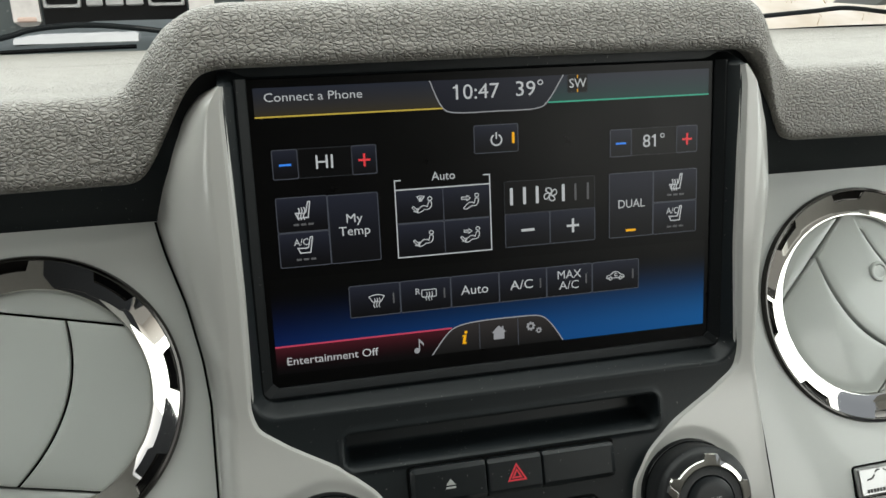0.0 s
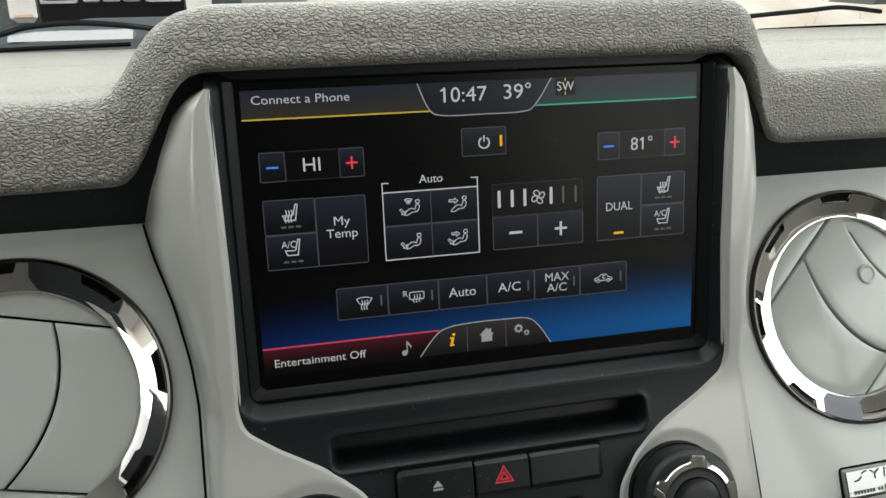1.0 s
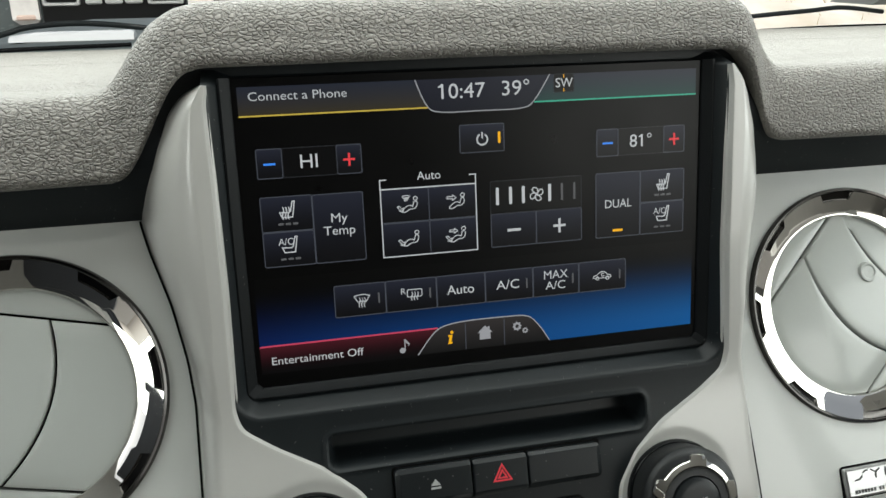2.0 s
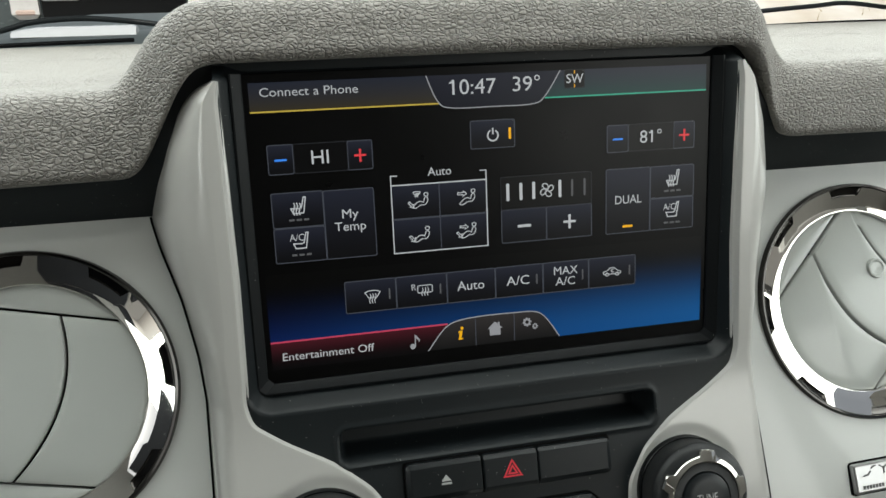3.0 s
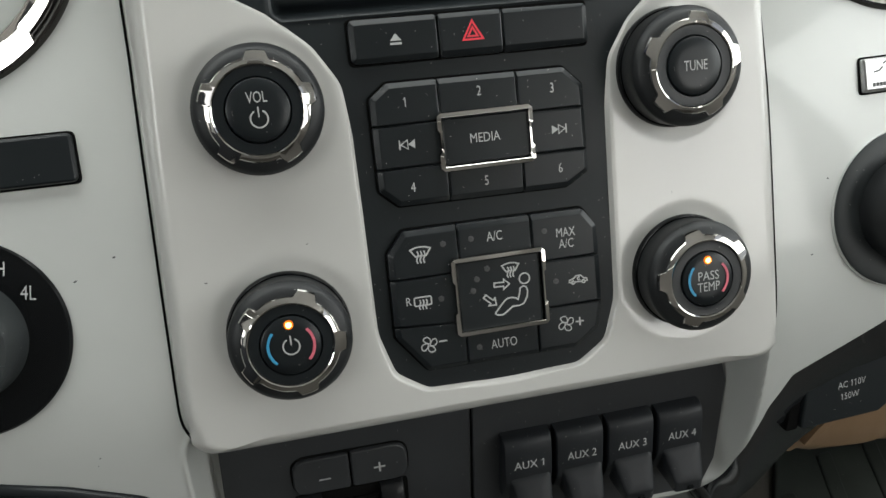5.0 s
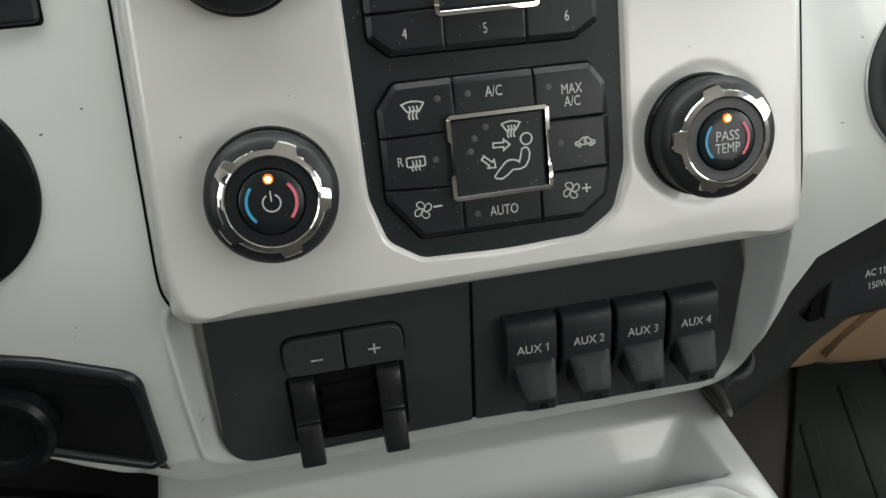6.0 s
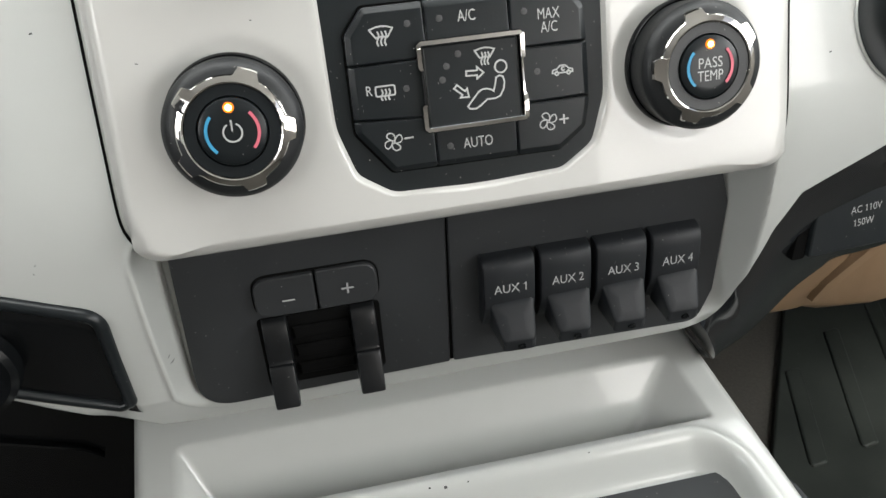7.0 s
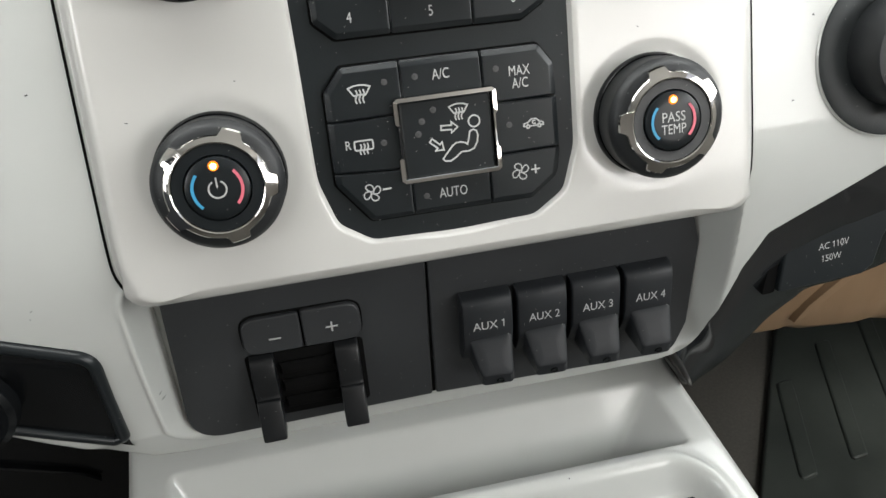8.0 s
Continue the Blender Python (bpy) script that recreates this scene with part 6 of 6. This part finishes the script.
def console():
    root = thing("floor_console", DASH, "glossy silver-white floor console with storage bins", "console")
    right = lambda y: 0.1297 - 0.238 * y
    plane = lambda y: 1.0299 + 0.45 * y
    us, ys = np.linspace(0, 1, 170).tolist(), np.concatenate([np.arange(0.05, -0.075, -0.0011), np.linspace(-0.078, -0.27, 45)]).tolist()

    def top(u, y):
        x = -0.153 + u * (right(y) + 0.153)
        z = plane(y)
        slant = x - 0.30 * (-y) * max(0.0, u)
        # first bin: a trough with a sloping back and slanted ends
        walls = (1.6 * (0.0165 - y), 0.9 * (0.1117 - 0.326 * y - x), 6.0 * (y + 0.0150), 1.6 * (x + 0.133), 0.042)
        k = 0.0016
        z -= max(0.0, -k * math.log(sum(math.exp(-w / k) for w in walls) + math.exp(-0.042 / k)) + k * 0.7) if min(walls) > -0.006 else 0.0
        # rim and second bin
        d2 = box_distance(slant, y, -0.012, -0.117, 0.128, 0.0985, 0.022)
        z += 0.0022 * math.exp(-((d2 + 0.0015) / 0.0028) ** 2)
        z -= 0.015 * (1 - smoothstep(-0.0110, -0.0040, d2))
        e = min(x + 0.153, right(y) - x)
        z -= 0.0035 * (1 - min(1.0, e / 0.0045)) ** 2
        return (x, y, z)

    g = Geo().grid(us, ys, top)
    g.f = [tuple(reversed(q)) for q in g.f]
    nu = len(us)
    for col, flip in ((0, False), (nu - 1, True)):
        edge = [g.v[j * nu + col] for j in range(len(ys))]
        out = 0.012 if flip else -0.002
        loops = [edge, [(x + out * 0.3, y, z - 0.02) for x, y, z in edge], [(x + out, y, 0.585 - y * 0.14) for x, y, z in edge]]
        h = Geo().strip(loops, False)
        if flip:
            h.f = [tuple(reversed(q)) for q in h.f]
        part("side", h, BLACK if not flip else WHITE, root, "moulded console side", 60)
    part("top", g, WHITE, root, "glossy silver-white console top", 60)
    for x, y, size in ((-0.0237, -0.0222, 0.0006), (-0.0165, -0.0228, 0.0008), (-0.0060, -0.0226, 0.0004), (0.0520, -0.0215, 0.0004)):
        ring = [(x + size * math.cos(a) * (1.4 if k % 2 else 0.8), y + 0.4 * size * math.sin(a), 0) for k, a in enumerate([2 * math.pi * q / 8 for q in range(8)])]
        at_top = lambda p, up: (p[0], p[1], top((p[0] + 0.153) / (right(p[1]) + 0.153), p[1])[2] + up)
        part("scuff", Geo().strip([[at_top(p, -0.0002) for p in ring], [at_top(p, 0.00015) for p in ring]], True, True, True), PRINT_DARK, root, "dark chip in the rim")
    pts = rounded(rect(-0.128, 0.135, -0.215, -0.032), 0.018, 6)
    part("bin_mat", Geo().strip([[(x + 0.30 * -y * max(0.0, (x + 0.128) / 0.263), y, plane(y) - 0.0150) for x, y in pts], [(x + 0.30 * -y * max(0.0, (x + 0.128) / 0.263), y, plane(y) - 0.0125) for x, y in pts]], True, True, True), BLACK, root, "black rubber bin mat")


def footwell():
    floor_z = 0.78
    root = thing("floor_mat", pose(0, 0, floor_z), "black ribbed rubber floor mat in the footwell", "floor mat")
    out = rounded([(0.300, 0.030), (0.300, -0.30), (0.84, -0.30), (0.84, 0.66), (0.715, 0.66)], 0.03, 4)
    part("sheet", Geo().prism(out, 0.0, 0.010, 0.003), MAT, root, "black rubber sheet")
    for k, (x, y0, y1) in enumerate(((0.427, 0.150, 0.285), (0.496, 0.160, 0.335), (0.568, 0.170, 0.385), (0.640, 0.180, 0.43))):
        run = 0.36 * (y1 - y0)
        pts = [(x, y0), (x + 0.024, y0 + 0.004), (x + 0.024 + run, y1 + 0.004), (x + run, y1)]
        part("rib", Geo().prism(rounded(pts, 0.007, 3), 0.008, 0.0130, 0.0030), MAT, root)
    # carpeted tunnel wall beside the console
    t = Geo().strip([[(0.17, y, 0.95), (0.24, y, 0.93), (0.30, y, 0.86), (0.34, y, 0.782)] for y in np.linspace(-0.6, 0.98, 24).tolist()], False)
    t.f = [tuple(reversed(q)) for q in t.f]
    solid("tunnel_carpet", t, CARPET, Matrix.Identity(4), "charcoal carpet over the transmission tunnel", "carpet", kind="structure")
    d = Geo().strip([[(-0.16, y, 1.18), (-0.22, y, 1.0), (-0.26, y, 0.782)] for y in np.linspace(-0.05, 0.98, 12).tolist()], False)
    knee = solid("driver_knee_panel", Geo().box(-0.85, -0.162, 0.03, 0.07, 0.80, 1.30, 0.01), GLOSS_BLACK, Matrix.Identity(4), "black knee panel under the driver's dash", "panel", kind="structure")
    rise = [(-0.60, 1.330), (-0.2345, 1.2010), (-0.1965, 1.1838), (-0.1885, 1.1752), (-0.2345, 1.1940), (-0.60, 1.322)]
    part("ridge", Geo().strip([[(x, 0.0295, z) for x, z in rise], [(x, 0.027, z - 0.0008) for x, z in rise], [(x, 0.0264, z - 0.002) for x, z in rise]], True, False, True), GLOSS_BLACK, knee, "raised dark ridge")
    solid("driver_side_panel", d, SEAM, Matrix.Identity(4), "black panel beside the driver's footwell", "panel", kind="structure")


left = air_vent(-1, 0.0115, 41.5)
right = air_vent(1, 0.0097, 24.5)
part("thumb_tab", Geo().lathe([(0.0046, -0.0040), (0.0046, -0.0012), (0.0042, -0.0004), (0.0034, -0.0003), (0.0028, -0.0008), (0.0001, -0.0010)], 32).moved(pose(-0.0166, -0.0025, -0.0004)), VENT_GREY, right, "raised oval thumb tab")
right.matrix_world = face((0.1733, 0.0075, 1.343), 0.33) @ pose(0, 0, 0, 0, 0, 225)
left.matrix_world = face((-0.1733, 0.0075, 1.343), 0.33) @ pose(0, 0, 0, 0, 0, -12)
trailer_brake()
aux_switches()
traction_switches()
drive_dial()
power_outlet()
maker_badge()
lower_left_panel()
knee_trim()
glove_box()
console()
footwell()


def scuffs():
    """Small dark chips and scuffs in the white paint."""
    rng = random.Random(21)
    on_dash = ((-0.1440, 1.1715, 0.0005), (-0.1150, 1.1206, 0.0006), (-0.1146, 1.1169, 0.0008), (-0.1402, 1.2339, 0.0010), (-0.1476, 1.2330, 0.0012), (0.1380, 1.2340, 0.0008), (-0.1269, 1.2401, 0.0008), (-0.1452, 1.1685, 0.0005), (0.1310, 1.2050, 0.0006))
    on_stack = ((-0.0645, 1.2388, 0.0005), (0.0682, 1.2397, 0.0006), (-0.0988, 1.2305, 0.0006), (0.0905, 1.2050, 0.0004))
    for root, spots, depth in ((dash, on_dash, lambda x, z: skin_point(x, z)[1]), (stack, on_stack, stack_point)):
        for x, z, size in spots:
            lean = rng.uniform(0, math.pi)
            pts = []
            for k in range(9):
                a, r = 2 * math.pi * k / 9, size * rng.uniform(0.4, 1.0)
                u, w = r * math.cos(a), r * math.sin(a) * 0.45
                pts.append((x + u * math.cos(lean) - w * math.sin(lean), z + u * math.sin(lean) + w * math.cos(lean)))
            g = Geo().strip([[(px, depth(px, pz) + 0.0002, pz) for px, pz in pts], [(px, depth(px, pz) - 0.00012, pz) for px, pz in pts]], True, True, True)
            part("scuff", g, PRINT_DARK, root, "small dark chip in the paint")


scuffs()

# ---- outside ----
GROUND = material("wet_gravel_ground", (0.20, 0.19, 0.17), rough=0.9, vary=0.3, vary_scale=1.5, bump=0.4, bump_scale=60)
PAINT_DARK = material("black_vehicle_paint", (0.052, 0.066, 0.068), rough=0.25, coat=0.6, vary=0.1)
STEEL = material("grey_bumper_steel", (0.22, 0.23, 0.23), rough=0.35, metal=0.6, vary=0.1)
LAMP_GLASS = material("clear_lamp_lens", (0.62, 0.60, 0.58), rough=0.15, vary=0.25, vary_scale=14)
LAMP_AMBER = material("orange_lamp_lens", (0.55, 0.42, 0.36), rough=0.2, vary=0.1)
BANK = material("dry_grass_and_snow", (0.52, 0.40, 0.24), rough=0.95, vary=0.2, vary_scale=1.1, tint2=(0.9, 0.88, 0.86), bump=0.5, bump_scale=12)
HOOD_GREY = material("grey_cowl_plastic", (0.095, 0.112, 0.112), rough=0.5, vary=0.15, vary_scale=12)
EMBLEM = material("dull_silver_plating", (0.42, 0.43, 0.43), rough=0.3, metal=0.4, vary=0.2, vary_scale=9)
# near-white, for the sky's reflection painted on as a strip
GLINT_PALE = material("pale_sky_glint", (0.78, 0.79, 0.80), rough=0.2, coat=0.5, vary=0.05)


def ground():
    g = Geo().grid([-400, -40, -8, 0, 8, 40, 400], [-400, -40, -8, 0, 8, 40, 400], lambda x, y: (x, y, 0.0))
    solid("ground", g, GROUND, Matrix.Identity(4), "bare gravel ground round the parked vehicles", "ground", kind="structure")


def parked_truck():
    root = thing("parked_truck", pose(-1.05, 6.9, 0), "dark pickup truck parked facing the windshield", "pickup truck")
    part("body", Geo().box(-1.0, 1.0, 0.02, 2.2, 0.62, 1.58, 0.10), PAINT_DARK, root, "black painted front body")
    part("cab", Geo().box(-0.88, 0.88, 1.6, 3.2, 1.40, 1.98, 0.15), PAINT_DARK, root, "black cab")
    part("bumper", Geo().box(-1.02, 1.02, -0.14, 0.10, 0.62, 1.02, 0.05), STEEL, root, "grey steel bumper")
    part("grille", Geo().box(-0.54, 0.54, -0.02, 0.06, 1.06, 1.50, 0.03), GLOSS_BLACK, root, "black grille")
    for x in (-0.39, 0.39):
        ring = lambda e, y: [(px, y, pz) for px, pz in rounded(rect(x - 0.14 + e, x + 0.14 - e, 1.352 + e, 1.462 - e), 0.02, 4)]
        part("grille_bar", Geo().strip([ring(0.0, 0.0), ring(0.0, -0.04), ring(0.006, -0.05), ring(0.020, -0.05), ring(0.026, -0.04), ring(0.026, 0.0)]), EMBLEM, root, "bright hollow grille bar")
    for k, w in enumerate((0.12, 0.13, 0.13)):
        x = -0.15 + 0.15 * k
        part("emblem_shape", Geo().box(x - w / 2, x + w / 2, -0.055, -0.01, 1.36, 1.445, 0.012), EMBLEM, root, "plain silver emblem shape")
    for x in (-0.66, 0.66):
        h = part("headlamp", Geo().box(x - 0.10, x + 0.10, -0.04, 0.10, 1.215, 1.47, 0.04), LAMP_GLASS, root, "clear headlamp")
        part("turn_lamp", Geo().box(x - 0.07, x + 0.07, -0.05, 0.0, 1.25, 1.29, 0.01), LAMP_AMBER, h, "orange turn lamp")
        w = part("wheel", Geo().lathe([(0.0, -0.13), (0.36, -0.13), (0.40, -0.08), (0.40, 0.08), (0.36, 0.13), (0.0, 0.13)], 32).moved(pose(x * 1.25, 0.75, 0.40, 0, 90, 0)), RUBBER, root, "black tyre")
        part("rim", Geo().lathe([(0.24, 0.125), (0.22, 0.135), (0.02, 0.14)], 24).moved(pose(x * 1.25, 0.75, 0.40, 0, 90 if x > 0 else -90, 0)), STEEL, w, "grey rim")


def bank():
    rng = random.Random(4)
    xs, ys = np.linspace(2.0, 40, 60).tolist(), np.linspace(6, 30, 36).tolist()
    g = Geo().grid(xs, ys, lambda x, y: (x, y, max(0.0, 2.6 * smoothstep(6.5, 14, y) * smoothstep(2.0, 5.0, x) + 0.25 * noise.noise((x * 0.7, y * 0.7, 0)) * smoothstep(6, 9, y))))
    solid("grass_bank", g, BANK, Matrix.Identity(4), "dry tan grass bank with patches of snow", "grass bank", kind="structure", smooth=60)
    g = Geo()
    for _ in range(1500):
        x, y = rng.uniform(3.5, 16), rng.uniform(8, 15)
        z = max(0.0, 2.6 * smoothstep(6.5, 14, y) * smoothstep(2.0, 5.0, x)) - 0.05
        h, w, a = rng.uniform(0.08, 0.22), rng.uniform(0.006, 0.014), rng.uniform(0, 6.28)
        lean = Vector((rng.uniform(-0.2, 0.2), rng.uniform(-0.2, 0.2), h))
        c = Vector((x, y, z))
        s = Vector((math.cos(a) * w, math.sin(a) * w, 0))
        g.add([c - s, c + s, c + lean], [(0, 1, 2)])
    tagged(solid("dry_grass", g, material("dry_grass", (0.45, 0.33, 0.17), rough=0.9, vary=0.3, vary_scale=3), Matrix.Identity(4), "tufts of dry tan grass on the bank", "grass"), kind="stuff")


def front_of_cab():
    # cowl and engine cover ahead of the windshield
    fall = lambda x: 0.11 * max(0.0, -x - 0.34) + 0.30 * max(0.0, x - 0.28)
    loops = [[(x, 0.58, 1.50), (x, 0.70, 1.560 - fall(x)), (x, 0.79, 1.580 - fall(x)), (x, 0.83, 1.594 - fall(x)), (x, 0.90, 1.596 - fall(x)), (x, 0.98, 1.588 - fall(x))] for x in np.linspace(-0.84, 0.84, 60).tolist()]
    g = Geo().strip(loops, False)
    g.f = [tuple(reversed(q)) for q in g.f]
    solid("cowl", g, HOOD_GREY, Matrix.Identity(4), "grey plastic cowl below the windshield", "cowl", kind="structure", smooth=60)
    g = Geo().strip([[(x, 0.985, 1.578 - fall(x)), (x, 1.05, 1.590 - fall(x)), (x, 1.3, 1.592 - 1.2 * fall(x)), (x, 1.8, 1.545 - 1.2 * fall(x)), (x, 2.2, 1.45 - 1.2 * fall(x)), (x, 2.35, 1.2)] for x in np.linspace(-0.95, 0.95, 60).tolist()], False)
    g.f = [tuple(reversed(q)) for q in g.f]
    solid("engine_cover", g, HOOD_GREY, Matrix.Identity(4), "grey front hood ahead of the windshield", "vehicle hood", kind="structure", smooth=60)


def wiper(name, pts, label, blade):
    root = thing(name, Matrix.Identity(4), label, "wiper", group="windshield wipers")
    tube = lambda line, r: Geo().strip([[tuple(Vector(p) + Vector((0, r[0] * math.cos(a), r[1] * math.sin(a)))) for a in [2 * math.pi * q / 10 for q in range(10)]] for p in line], True, True, True)
    part("arm", tube(spline(pts, 8), (0.003, 0.0032)), BLACK, root, "black wiper arm")
    part("blade", tube(spline(blade, 8), (0.0025, 0.0026)), GLOSS_BLACK, root, "black wiper blade")


ground()
parked_truck()
bank()
front_of_cab()
wiper("windshield_wiper", [(-0.47, 0.72, 1.585), (-0.346, 0.72, 1.612), (-0.31, 0.72, 1.621), (-0.258, 0.72, 1.624), (-0.202, 0.72, 1.619), (-0.14, 0.73, 1.608)], "black windshield wiper resting above the cowl", [(-0.50, 0.725, 1.590), (-0.348, 0.725, 1.5965), (-0.207, 0.725, 1.599)])
wiper("windshield_wiper", [(0.44, 0.73, 1.600), (0.588, 0.72, 1.612), (0.669, 0.72, 1.617), (0.72, 0.72, 1.620), (0.785, 0.72, 1.613)], "black windshield wiper resting above the cowl", [(0.60, 0.725, 1.592), (0.709, 0.725, 1.594), (0.80, 0.725, 1.594)])


# added strip on the cowl in place of the hood's bright sky reflection
def cowl_glint():
    rng = random.Random(9)
    loops = []
    for k in range(29):
        s = k / 28
        x, h = -0.365 + 0.147 * s, 0.0048 * math.sin(math.pi * min(1.0, 0.12 + s * 3.0) / 2) * (1.0 if s < 0.97 else 0.6) + rng.uniform(-0.0003, 0.0003)
        base = 1.5985
        loops.append([(x, 0.845, base - 0.004), (x, 0.848, base + 0.4 * h), (x, 0.856, base + h + 0.002), (x, 0.868, base + h + 0.002), (x, 0.88, base + 0.5 * h), (x, 0.885, base - 0.004)])
    solid("cowl_glint_strip", Geo().strip(loops, True, True, True), GLINT_PALE, Matrix.Identity(4), "narrow pale strip standing in for sky reflected on the hood", "snow", smooth=60)


cowl_glint()
